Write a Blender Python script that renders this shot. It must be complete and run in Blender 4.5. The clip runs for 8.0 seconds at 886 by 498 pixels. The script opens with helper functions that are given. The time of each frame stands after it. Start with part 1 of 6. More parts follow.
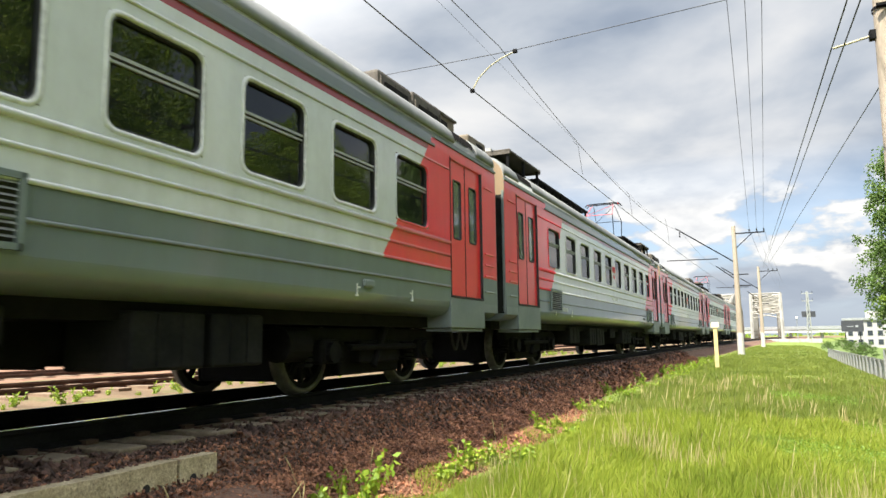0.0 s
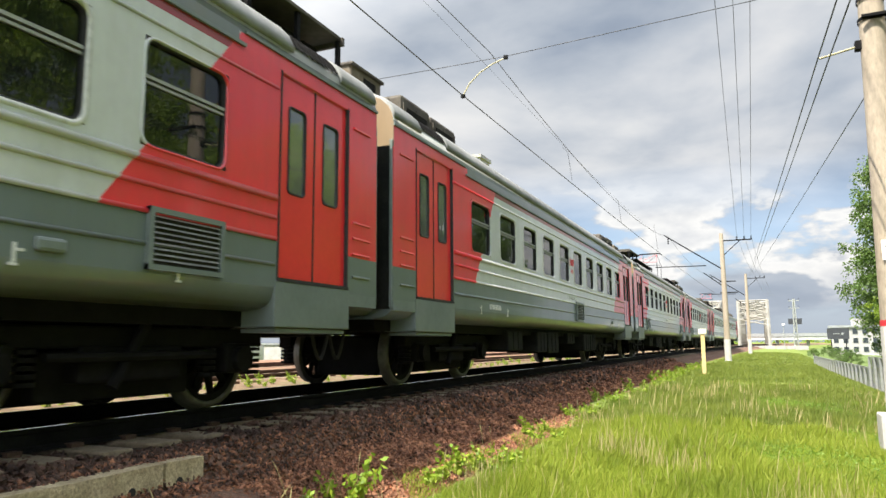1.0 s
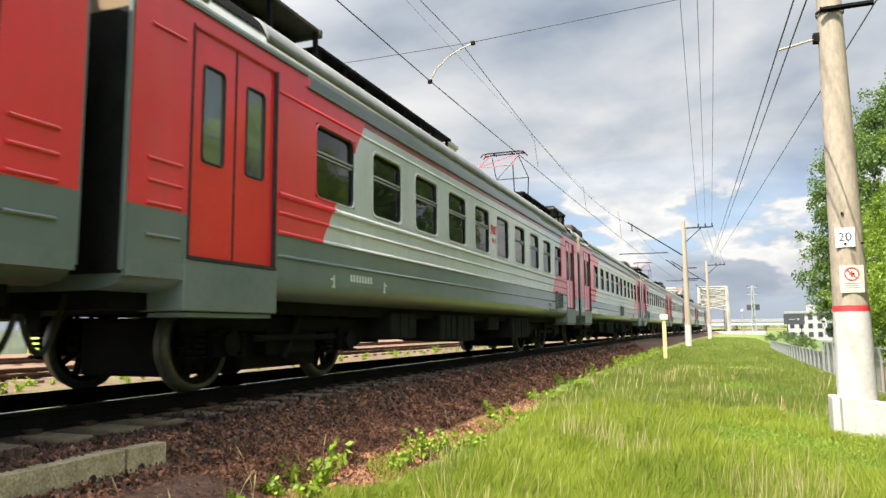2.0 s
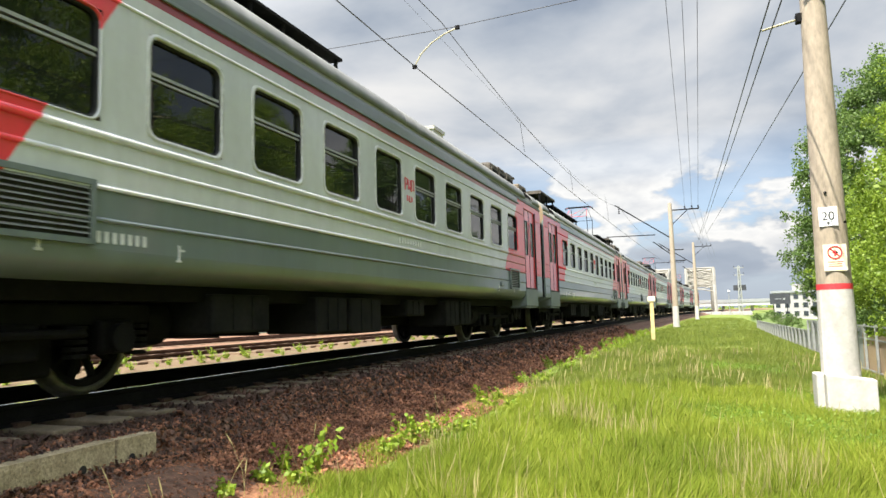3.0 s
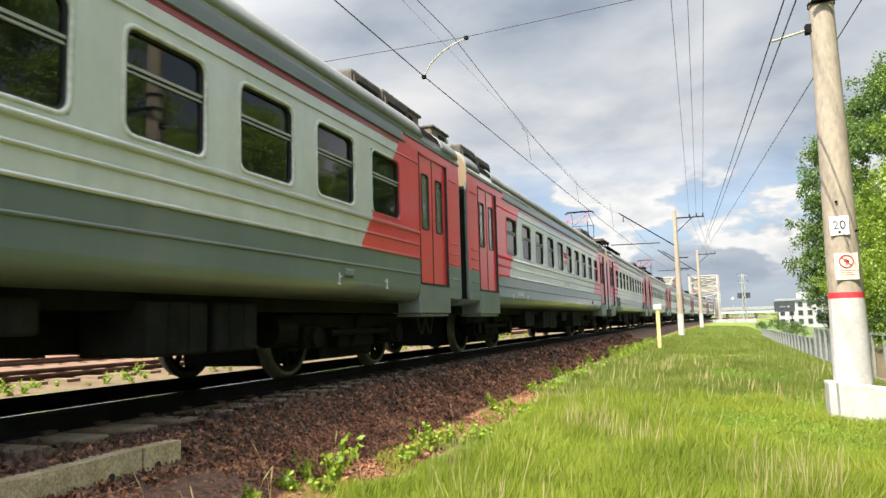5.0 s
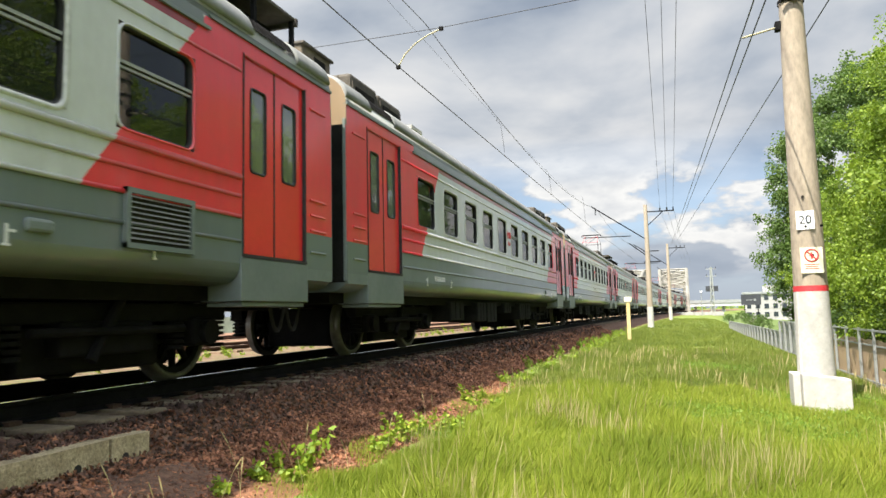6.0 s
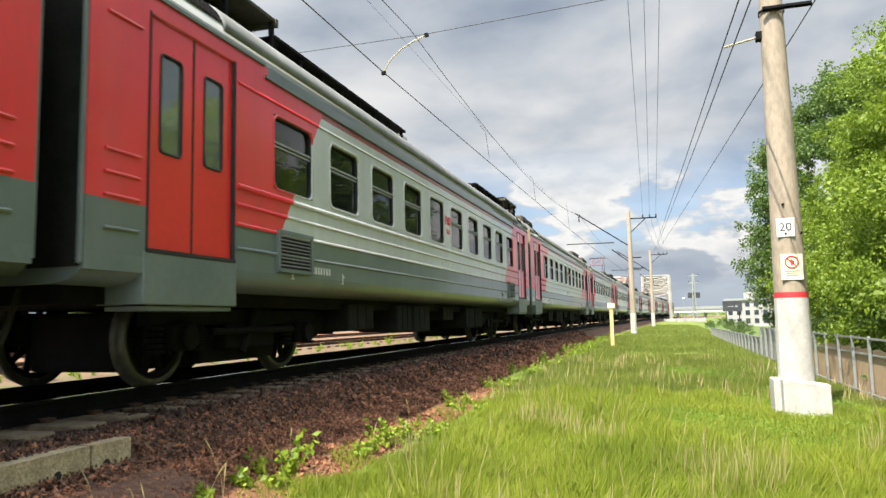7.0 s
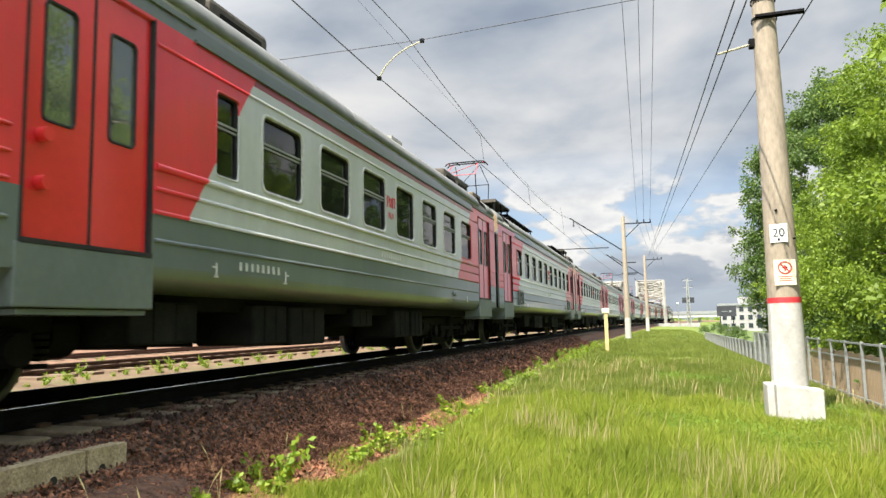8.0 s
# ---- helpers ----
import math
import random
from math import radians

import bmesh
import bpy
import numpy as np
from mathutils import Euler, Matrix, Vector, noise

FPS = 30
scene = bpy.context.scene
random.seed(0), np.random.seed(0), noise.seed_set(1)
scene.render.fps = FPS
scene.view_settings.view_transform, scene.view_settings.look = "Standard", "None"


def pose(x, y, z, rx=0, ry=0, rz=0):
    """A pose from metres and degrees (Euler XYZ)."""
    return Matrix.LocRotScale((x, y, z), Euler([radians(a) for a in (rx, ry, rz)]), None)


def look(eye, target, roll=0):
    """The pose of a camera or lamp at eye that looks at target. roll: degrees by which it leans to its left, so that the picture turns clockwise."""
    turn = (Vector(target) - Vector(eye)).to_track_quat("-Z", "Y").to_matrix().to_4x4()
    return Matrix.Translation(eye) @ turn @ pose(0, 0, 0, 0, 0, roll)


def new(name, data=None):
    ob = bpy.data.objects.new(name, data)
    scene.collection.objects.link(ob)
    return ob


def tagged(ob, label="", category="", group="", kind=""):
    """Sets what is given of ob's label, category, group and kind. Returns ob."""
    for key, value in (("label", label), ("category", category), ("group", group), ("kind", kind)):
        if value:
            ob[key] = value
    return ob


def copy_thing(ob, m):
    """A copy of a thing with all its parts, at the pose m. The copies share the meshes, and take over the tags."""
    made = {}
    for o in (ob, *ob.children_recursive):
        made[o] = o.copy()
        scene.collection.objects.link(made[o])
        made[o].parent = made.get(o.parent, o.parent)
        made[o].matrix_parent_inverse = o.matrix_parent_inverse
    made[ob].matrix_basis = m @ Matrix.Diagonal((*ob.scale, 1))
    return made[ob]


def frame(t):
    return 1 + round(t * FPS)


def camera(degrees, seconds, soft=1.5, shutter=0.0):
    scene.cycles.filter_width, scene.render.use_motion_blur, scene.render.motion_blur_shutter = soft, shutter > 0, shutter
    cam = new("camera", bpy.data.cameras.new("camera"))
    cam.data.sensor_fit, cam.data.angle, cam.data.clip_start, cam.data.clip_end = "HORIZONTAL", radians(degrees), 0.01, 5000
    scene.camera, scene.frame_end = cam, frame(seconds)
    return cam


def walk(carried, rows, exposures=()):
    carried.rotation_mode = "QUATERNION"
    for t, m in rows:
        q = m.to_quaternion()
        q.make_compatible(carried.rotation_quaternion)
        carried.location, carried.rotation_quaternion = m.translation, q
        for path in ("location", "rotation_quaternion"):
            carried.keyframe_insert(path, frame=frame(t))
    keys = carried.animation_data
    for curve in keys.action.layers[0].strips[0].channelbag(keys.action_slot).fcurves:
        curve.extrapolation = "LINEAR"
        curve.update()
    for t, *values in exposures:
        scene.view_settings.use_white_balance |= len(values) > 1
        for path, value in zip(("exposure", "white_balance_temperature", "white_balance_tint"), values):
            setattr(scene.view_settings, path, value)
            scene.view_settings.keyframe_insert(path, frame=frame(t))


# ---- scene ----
# ================= camera =================
cam = camera(64.4, 8.0, 1.5, 0.06)


def view(eye, yaw, pitch, roll):
    a, b = radians(yaw), radians(pitch)
    way = Vector((-math.sin(a) * math.cos(b), math.cos(a) * math.cos(b), math.sin(b)))
    return look(eye, Vector(eye) + way, -roll)


CAMERA_ROWS = [
    (0, (0.025, 0.106, 0.640), 24.15, 7.31, 0.71),
    (0.5, (0.028, 0.101, 0.642), 23.93, 7.68, 0.48),
    (1, (0.037, 0.088, 0.637), 23.29, 7.69, 0.36),
    (1.5, (0.048, 0.072, 0.636), 21.03, 7.07, 0.35),
    (1.7, (0.049, 0.071, 0.635), 20.80, 6.97, 0.30),
    (2.8, (0.071, 0.066, 0.624), 19.70, 5.20, 1.35),
    (3, (0.072, 0.065, 0.624), 19.63, 5.37, 1.49),
    (3.5, (0.077, 0.069, 0.630), 24.38, 5.37, 2.33),
    (4, (0.001, -0.019, 0.647), 22.69, 6.52, 1.95),
    (4.5, (-0.040, -0.064, 0.644), 20.41, 6.35, 1.69),
    (4.7, (-0.042, -0.064, 0.642), 20.22, 6.16, 1.60),
    (5.8, (-0.048, -0.060, 0.632), 18.05, 5.55, 1.38),
    (6, (-0.049, -0.060, 0.631), 17.65, 5.29, 1.29),
    (6.5, (-0.058, -0.066, 0.628), 16.99, 5.31, 1.04),
    (7, (-0.052, -0.075, 0.625), 16.35, 5.75, 1.21),
    (7.5, (-0.051, -0.097, 0.629), 16.01, 6.16, 1.22),
    (8, (-0.051, -0.107, 0.629), 15.92, 6.12, 1.18),
]
walk(cam, [(t, view(e, a, b, c)) for t, e, a, b, c in CAMERA_ROWS], [(0, 2.02, 6380, 10), (0.5, 1.92, 6380, 10), (1.0, 1.92, 6380, 10), (3, 1.93, 6380, 10), (4, 2.02, 6380, 10), (4.5, 1.96, 6380, 10), (6, 1.88, 6380, 10), (8, 1.84, 6380, 10)])

# ================= light =================
SUN_TO = Vector((-0.215, -0.62, 1.0)).normalized()
sun = new("sun", bpy.data.lights.new("sun", "SUN"))
sun.data.energy, sun.data.angle, sun.data.color = 3.2, radians(0.6), (1.0, 0.92, 0.78)
sun.matrix_world = look((0, 0, 60), Vector((0, 0, 60)) - SUN_TO)


def make_world():
    w = bpy.data.worlds.new("sky")
    scene.world = w
    w.use_nodes = True
    nt = w.node_tree
    nt.nodes.clear()
    N, L = nt.nodes.new, nt.links.new

    def math_node(op, a, b=0.0):
        n = N("ShaderNodeMath")
        n.operation = op
        for i, v in enumerate((a, b)):
            if isinstance(v, (int, float)):
                n.inputs[i].default_value = v
            else:
                L(v, n.inputs[i])
        return n.outputs[0]

    def ramp(v, stops):
        n = N("ShaderNodeValToRGB")
        while len(n.color_ramp.elements) < len(stops):
            n.color_ramp.elements.new(0.5)
        for el, (p, c) in zip(n.color_ramp.elements, stops):
            el.position, el.color = p, (*c, 1)
        L(v, n.inputs[0])
        return n.outputs[0]

    def mix(f, a, b):
        n = N("ShaderNodeMix")
        n.data_type = "RGBA"
        L(f, n.inputs[0])
        for i, v in ((6, a), (7, b)):
            if isinstance(v, tuple):
                n.inputs[i].default_value = (*v, 1)
            else:
                L(v, n.inputs[i])
        return n.outputs[2]

    sky = N("ShaderNodeTexSky")
    sky.sky_type, sky.sun_disc = "NISHITA", False
    sky.sun_elevation = math.asin(SUN_TO.z)
    sky.sun_rotation = math.atan2(SUN_TO.x, SUN_TO.y)
    sky.air_density, sky.dust_density = 1.0, 1.5
    tc = N("ShaderNodeTexCoord")
    sep = N("ShaderNodeSeparateXYZ")
    L(tc.outputs["Generated"], sep.inputs[0])
    up = math_node("MAXIMUM", sep.outputs[2], 0.0)
    den = math_node("ADD", up, 0.20)
    com = N("ShaderNodeCombineXYZ")
    L(math_node("DIVIDE", sep.outputs[0], den), com.inputs[0])
    L(math_node("DIVIDE", sep.outputs[1], den), com.inputs[1])

    def clouds(scale, detail, rough, off, distort=0.3):
        m = N("ShaderNodeMapping")
        m.inputs["Location"].default_value = off
        L(com.outputs[0], m.inputs[0])
        n = N("ShaderNodeTexNoise")
        n.inputs["Scale"].default_value, n.inputs["Detail"].default_value = scale, detail
        n.inputs["Roughness"].default_value, n.inputs["Distortion"].default_value = rough, distort
        L(m.outputs[0], n.inputs["Vector"])
        return n.outputs[0]

    # cloud covers all but a low belt, where blue shows through
    belt = ramp(sep.outputs[2], [(0.10, (0, 0, 0)), (0.24, (1, 1, 1))])
    cover = math_node("MAXIMUM", ramp(clouds(0.85, 10, 0.55, (3.1, 1.7, 0)), [(0.44, (0, 0, 0)), (0.56, (1, 1, 1))]), belt)
    tone = clouds(1.25, 8, 0.5, (7.7, 4.2, 2.0), 0.15)
    body = ramp(tone, [(0.34, (0.92, 1.11, 1.42)), (0.43, (1.24, 1.44, 1.75)), (0.51, (1.88, 2.03, 2.23)), (0.58, (2.5, 2.56, 2.63)), (0.66, (3.1, 3.06, 2.98))])
    clear = mix(math_node("MULTIPLY", 1.0, 0.6), sky.outputs[0], (1.35, 1.85, 2.5))
    col = mix(cover, clear, body)
    haze = ramp(sep.outputs[2], [(0.0, (1, 1, 1)), (0.03, (0.9, 0.9, 0.9)), (0.15, (0, 0, 0))])
    col = mix(math_node("MULTIPLY", haze, 0.85), col, (1.75, 1.93, 2.18))
    # heaped white clouds low over the horizon
    ms = N("ShaderNodeMapping")
    ms.inputs["Scale"].default_value, ms.inputs["Location"].default_value = (1, 1, 2.2), (0.35, 0.2, 0.1)
    L(tc.outputs["Generated"], ms.inputs[0])
    pn = N("ShaderNodeTexNoise")
    pn.inputs["Scale"].default_value, pn.inputs["Detail"].default_value, pn.inputs["Roughness"].default_value = 6.0, 10, 0.52
    L(ms.outputs[0], pn.inputs["Vector"])
    puff = ramp(pn.outputs[0], [(0.475, (0, 0, 0)), (0.51, (1, 1, 1))])
    band = ramp(sep.outputs[2], [(0.04, (0, 0, 0)), (0.09, (1, 1, 1)), (0.17, (1, 1, 1)), (0.23, (0, 0, 0))])
    shade = ramp(pn.outputs[0], [(0.47, (2.0, 2.1, 2.25)), (0.53, (3.7, 3.6, 3.4)), (0.64, (2.6, 2.62, 2.65))])
    col = mix(math_node("MULTIPLY", math_node("MULTIPLY", puff, band), 0.92), col, shade)
    # thin cloud shines brighter round the veiled sun
    dot = N("ShaderNodeVectorMath")
    dot.operation = "DOT_PRODUCT"
    L(tc.outputs["Generated"], dot.inputs[0])
    dot.inputs[1].default_value = SUN_TO
    glow = math_node("ADD", 1.0, math_node("MULTIPLY", math_node("MAXIMUM", dot.outputs["Value"], 0.0), 3.6))
    gain = N("ShaderNodeVectorMath")
    gain.operation = "SCALE"
    L(col, gain.inputs[0])
    L(glow, gain.inputs["Scale"])
    col = gain.outputs[0]
    bg = N("ShaderNodeBackground")
    bg.inputs[1].default_value = 0.075
    L(col, bg.inputs[0])
    L(bg.outputs[0], N("ShaderNodeOutputWorld").inputs[0])


make_world()


# ================= materials =================
def nodes_of(name):
    m = bpy.data.materials.new(name)
    m.use_nodes = True
    return m, m.node_tree, m.node_tree.nodes["Principled BSDF"]


def noise_node(nt, scale, detail=4.0, rough=0.55, coords="Object", stretch=None):
    tc = nt.nodes.new("ShaderNodeTexCoord")
    v = tc.outputs[coords]
    if stretch:
        mp = nt.nodes.new("ShaderNodeMapping")
        mp.inputs["Scale"].default_value = stretch
        nt.links.new(v, mp.inputs[0])
        v = mp.outputs[0]
    n = nt.nodes.new("ShaderNodeTexNoise")
    n.inputs["Scale"].default_value, n.inputs["Detail"].default_value, n.inputs["Roughness"].default_value = scale, detail, rough
    nt.links.new(v, n.inputs["Vector"])
    return n.outputs[0]


def ramp_node(nt, v, stops):
    n = nt.nodes.new("ShaderNodeValToRGB")
    while len(n.color_ramp.elements) < len(stops):
        n.color_ramp.elements.new(0.5)
    for el, (p, c) in zip(n.color_ramp.elements, stops):
        el.position, el.color = p, (*c, 1)
    nt.links.new(v, n.inputs[0])
    return n.outputs[0]


def mix_node(nt, f, a, b, blend="MIX"):
    n = nt.nodes.new("ShaderNodeMix")
    n.data_type, n.blend_type = "RGBA", blend
    for i, v in ((0, f), (6, a), (7, b)):
        if isinstance(v, tuple):
            n.inputs[i].default_value = (*v, 1)
        elif isinstance(v, (int, float)):
            n.inputs[i].default_value = v
        else:
            nt.links.new(v, n.inputs[i])
    return n.outputs[2]


def maths(nt, op, a, b=0.0):
    n = nt.nodes.new("ShaderNodeMath")
    n.operation = op
    for i, v in enumerate((a, b)):
        if isinstance(v, (int, float)):
            n.inputs[i].default_value = v
        else:
            nt.links.new(v, n.inputs[i])
    return n.outputs[0]


def bump_to(nt, bsdf, height, strength, distance):
    b = nt.nodes.new("ShaderNodeBump")
    b.inputs["Strength"].default_value, b.inputs["Distance"].default_value = strength, distance
    nt.links.new(height, b.inputs["Height"])
    nt.links.new(b.outputs[0], bsdf.inputs["Normal"])


def surface(name, dark, light, scale, rough=0.7, metal=0.0, bump=0.2, fine=None, depth=0.01, coords="Object", island=0.0, stretch=None, spec=0.5, contrast=0.25):
    """A mottled surface: two tones by a coarse noise, a fine grain on top, relief."""
    m, nt, bs = nodes_of(name)
    coarse = noise_node(nt, scale, 5, 0.6, coords, stretch)
    grain = noise_node(nt, fine or scale * 9, 3, 0.6, coords, stretch)
    c = ramp_node(nt, coarse, [(0.32, dark), (0.68, light)])
    g = ramp_node(nt, grain, [(0.25, (1 - contrast,) * 3), (0.75, (1 + 0.85 * contrast,) * 3)])
    c = mix_node(nt, 1.0, c, g, "MULTIPLY")
    if island:
        geo = nt.nodes.new("ShaderNodeNewGeometry")
        r = ramp_node(nt, geo.outputs["Random Per Island"], [(0.0, (1 - island,) * 3), (1.0, (1 + island,) * 3)])
        c = mix_node(nt, 1.0, c, r, "MULTIPLY")
    nt.links.new(c, bs.inputs["Base Color"])
    bs.inputs["Roughness"].default_value, bs.inputs["Metallic"].default_value = rough, metal
    bs.inputs["Specular IOR Level"].default_value = spec
    if bump:
        bump_to(nt, bs, grain, bump, depth)
    return m


def livery(name, back_edge, back_lean):
    m, nt, bs = nodes_of(name)
    tc = nt.nodes.new("ShaderNodeTexCoord")
    sp = nt.nodes.new("ShaderNodeSeparateXYZ")
    nt.links.new(tc.outputs["Object"], sp.inputs[0])
    z = sp.outputs[2]
    t = maths(nt, "SUBTRACT", 10.29, maths(nt, "ABSOLUTE", sp.outputs[1]))
    rise = maths(nt, "SUBTRACT", z, 1.68)
    back = maths(nt, "LESS_THAN", sp.outputs[1], maths(nt, "ADD", back_edge, maths(nt, "MULTIPLY", rise, back_lean)))
    front = maths(nt, "GREATER_THAN", sp.outputs[1], maths(nt, "ADD", 5.87, maths(nt, "MULTIPLY", rise, 0.78)))
    is_red = maths(nt, "MAXIMUM", back, front)
    over = maths(nt, "GREATER_THAN", z, 1.665)
    near_door = maths(nt, "LESS_THAN", t, 2.95)
    top = maths(nt, "ADD", 3.47, maths(nt, "MULTIPLY", near_door, 0.13))
    below = maths(nt, "LESS_THAN", z, top)
    stripe = maths(nt, "MULTIPLY", maths(nt, "GREATER_THAN", z, 3.375), maths(nt, "LESS_THAN", z, 3.47))
    faded = noise_node(nt, 0.45, 4)
    grey = ramp_node(nt, faded, [(0.3, (0.53, 0.548, 0.54)), (0.7, (0.60, 0.615, 0.605))])
    dark = ramp_node(nt, faded, [(0.3, (0.112, 0.142, 0.146)), (0.7, (0.15, 0.182, 0.186))])
    red = ramp_node(nt, faded, [(0.3, (0.74, 0.024, 0.042)), (0.7, (0.84, 0.036, 0.054))])
    c = mix_node(nt, over, dark, grey)
    c = mix_node(nt, stripe, c, (0.30, 0.018, 0.03))
    c = mix_node(nt, maths(nt, "MULTIPLY", maths(nt, "MULTIPLY", is_red, over), below), c, red)
    c = mix_node(nt, maths(nt, "GREATER_THAN", z, top), c, (0.125, 0.148, 0.145))
    c = mix_node(nt, maths(nt, "GREATER_THAN", z, 3.685), c, (0.46, 0.47, 0.46))
    # end walls are bare beige primer
    end = maths(nt, "MULTIPLY", maths(nt, "LESS_THAN", t, 0.262), maths(nt, "GREATER_THAN", z, 3.3))
    c = mix_node(nt, end, c, (0.27, 0.195, 0.12))
    grime = noise_node(nt, 3.0, 6, 0.65, "Object", (1, 1, 0.18))
    c = mix_node(nt, 1.0, c, ramp_node(nt, grime, [(0.35, (0.92, 0.915, 0.90)), (0.62, (1.03, 1.03, 1.03))]), "MULTIPLY")
    low = ramp_node(nt, noise_node(nt, 7.0, 5, 0.6), [(0.4, (0, 0, 0)), (0.75, (1, 1, 1))])
    c = mix_node(nt, maths(nt, "MULTIPLY", low, 0.10), c, (0.16, 0.14, 0.11))
    nt.links.new(c, bs.inputs["Base Color"])
    bs.inputs["Roughness"].default_value = 0.42
    bs.inputs["Coat Weight"].default_value, bs.inputs["Coat Roughness"].default_value = 0.7, 0.10
    bump_to(nt, bs, noise_node(nt, 1.6, 3, 0.5), 0.10, 0.02)
    return m


def glass(name, tint, gloss=0.02, pale_film=0.018, ior=1.78):
    m = bpy.data.materials.new(name)
    m.use_nodes = True
    nt = m.node_tree
    nt.nodes.clear()
    out = nt.nodes.new("ShaderNodeOutputMaterial")
    tr = nt.nodes.new("ShaderNodeBsdfTransparent")
    tr.inputs[0].default_value = (*tint, 1)
    gl = nt.nodes.new("ShaderNodeBsdfGlossy")
    gl.inputs["Roughness"].default_value = gloss
    fr = nt.nodes.new("ShaderNodeFresnel")
    fr.inputs[0].default_value = ior
    mx = nt.nodes.new("ShaderNodeMixShader")
    nt.links.new(fr.outputs[0], mx.inputs[0])
    # a pale diffuse film puts the brightness of reflected sky into the pane
    film = nt.nodes.new("ShaderNodeBsdfDiffuse")
    film.inputs[0].default_value = (0.58, 0.62, 0.54, 1)
    md = nt.nodes.new("ShaderNodeMixShader")
    nt.links.new(ramp_node(nt, noise_node(nt, 2.2, 4), [(0.3, (pale_film * 0.6,) * 3), (0.7, (min(1.0, pale_film * 1.3),) * 3)]), md.inputs[0])
    nt.links.new(tr.outputs[0], md.inputs[1])
    nt.links.new(film.outputs[0], md.inputs[2])
    nt.links.new(md.outputs[0], mx.inputs[1])
    nt.links.new(gl.outputs[0], mx.inputs[2])
    nt.links.new(mx.outputs[0], out.inputs[0])
    return m


def leafy(name, a, b, c):
    """Leaves and blades: tone by piece, light shines through."""
    m, nt, bs = nodes_of(name)
    geo = nt.nodes.new("ShaderNodeNewGeometry")
    col = ramp_node(nt, geo.outputs["Random Per Island"], [(0.0, a), (0.55, b), (1.0, c)])
    big = ramp_node(nt, noise_node(nt, 0.8, 3), [(0.3, (0.75, 0.8, 0.7)), (0.7, (1.2, 1.15, 1.1))])
    col = mix_node(nt, 1.0, col, big, "MULTIPLY")
    nt.links.new(col, bs.inputs["Base Color"])
    bs.inputs["Roughness"].default_value = 0.55
    tl = nt.nodes.new("ShaderNodeBsdfTranslucent")
    nt.links.new(col, tl.inputs[0])
    mx = nt.nodes.new("ShaderNodeMixShader")
    mx.inputs[0].default_value = 0.42
    nt.links.new(bs.outputs[0], mx.inputs[1])
    nt.links.new(tl.outputs[0], mx.inputs[2])
    nt.links.new(mx.outputs[0], nt.nodes["Material Output"].inputs[0])
    return m


PAINT = livery("train_paint", -7.04, 0.63)
PAINT_TAIL = livery("rear_train_paint", -4.07, 0.67)
GLASS = glass("window_glass", (0.30, 0.33, 0.30))
# the door panes' film is strong: bright reflections are put into it
DOOR_GLASS = glass("door_glass", (0.86, 0.88, 0.86), 0.015, 0.26, 2.9)
PALE_LINING = surface("pale_interior_panel", (0.52, 0.55, 0.50), (0.62, 0.64, 0.58), 2, 0.5, 0, 0.05, contrast=0.06)
RUBBER = surface("black_rubber", (0.012, 0.012, 0.012), (0.03, 0.03, 0.03), 6, 0.75, 0, 0.2)
# IRON and BOXPAINT carry the shade under the train in their near-black colour
IRON = surface("near_black_iron", (0.004, 0.004, 0.0045), (0.011, 0.0105, 0.011), 4, 0.8, 0.0, 0.3, spec=0.12)
BOXPAINT = surface("near_black_paint", (0.007, 0.008, 0.008), (0.020, 0.020, 0.018), 2.5, 0.8, 0, 0.2, spec=0.12)
TREAD = surface("worn_wheel_steel", (0.07, 0.067, 0.06), (0.15, 0.143, 0.128), 8, 0.45, 0.4, 0.1)
ALU = surface("grey_metal_trim", (0.30, 0.31, 0.29), (0.40, 0.41, 0.38), 12, 0.4, 0.5, 0.05)
DOOR_RED = surface("red_door_paint", (0.76, 0.026, 0.036), (0.86, 0.040, 0.048), 1.2, 0.28, 0, 0.02, fine=14, contrast=0.04)
DOOR_GLOSS = DOOR_RED.node_tree.nodes["Principled BSDF"].inputs
DOOR_GLOSS["Coat Weight"].default_value, DOOR_GLOSS["Coat Roughness"].default_value = 0.7, 0.10
STEP_GREY = surface("dark_grey_green_paint", (0.125, 0.155, 0.15), (0.17, 0.20, 0.192), 1.6, 0.45, 0, 0.04, contrast=0.08)
ROOFBOX = surface("sooty_brown_roof_paint", (0.045, 0.036, 0.028), (0.11, 0.095, 0.075), 1.5, 0.75, 0.1, 0.3)
PAN_RED = surface("red_pantograph_paint", (0.40, 0.03, 0.04), (0.55, 0.05, 0.06), 6, 0.5, 0, 0.1)
WHITE_MARK = surface("white_stencil_paint", (0.55, 0.56, 0.54), (0.72, 0.72, 0.70), 20, 0.6, 0, 0)
RED_MARK = surface("red_decal", (0.5, 0.03, 0.04), (0.62, 0.05, 0.06), 8, 0.5, 0, 0)
SEAT = surface("seat_vinyl", (0.10, 0.06, 0.03), (0.2, 0.12, 0.06), 3, 0.6, 0, 0.1)
CONCRETE = surface("weathered_concrete", (0.28, 0.225, 0.135), (0.52, 0.43, 0.275), 4.5, 0.9, 0, 0.9, fine=42, depth=0.015, contrast=0.45)
POLE_CONCRETE = surface("tan_pole_concrete", (0.29, 0.24, 0.18), (0.37, 0.31, 0.24), 0.7, 0.85, 0, 0.25, fine=22, stretch=(1, 1, 0.35))
WHITEWASH = surface("flaking_whitewash", (0.40, 0.385, 0.36), (0.50, 0.485, 0.46), 2.2, 0.85, 0, 0.3, fine=16, contrast=0.14)
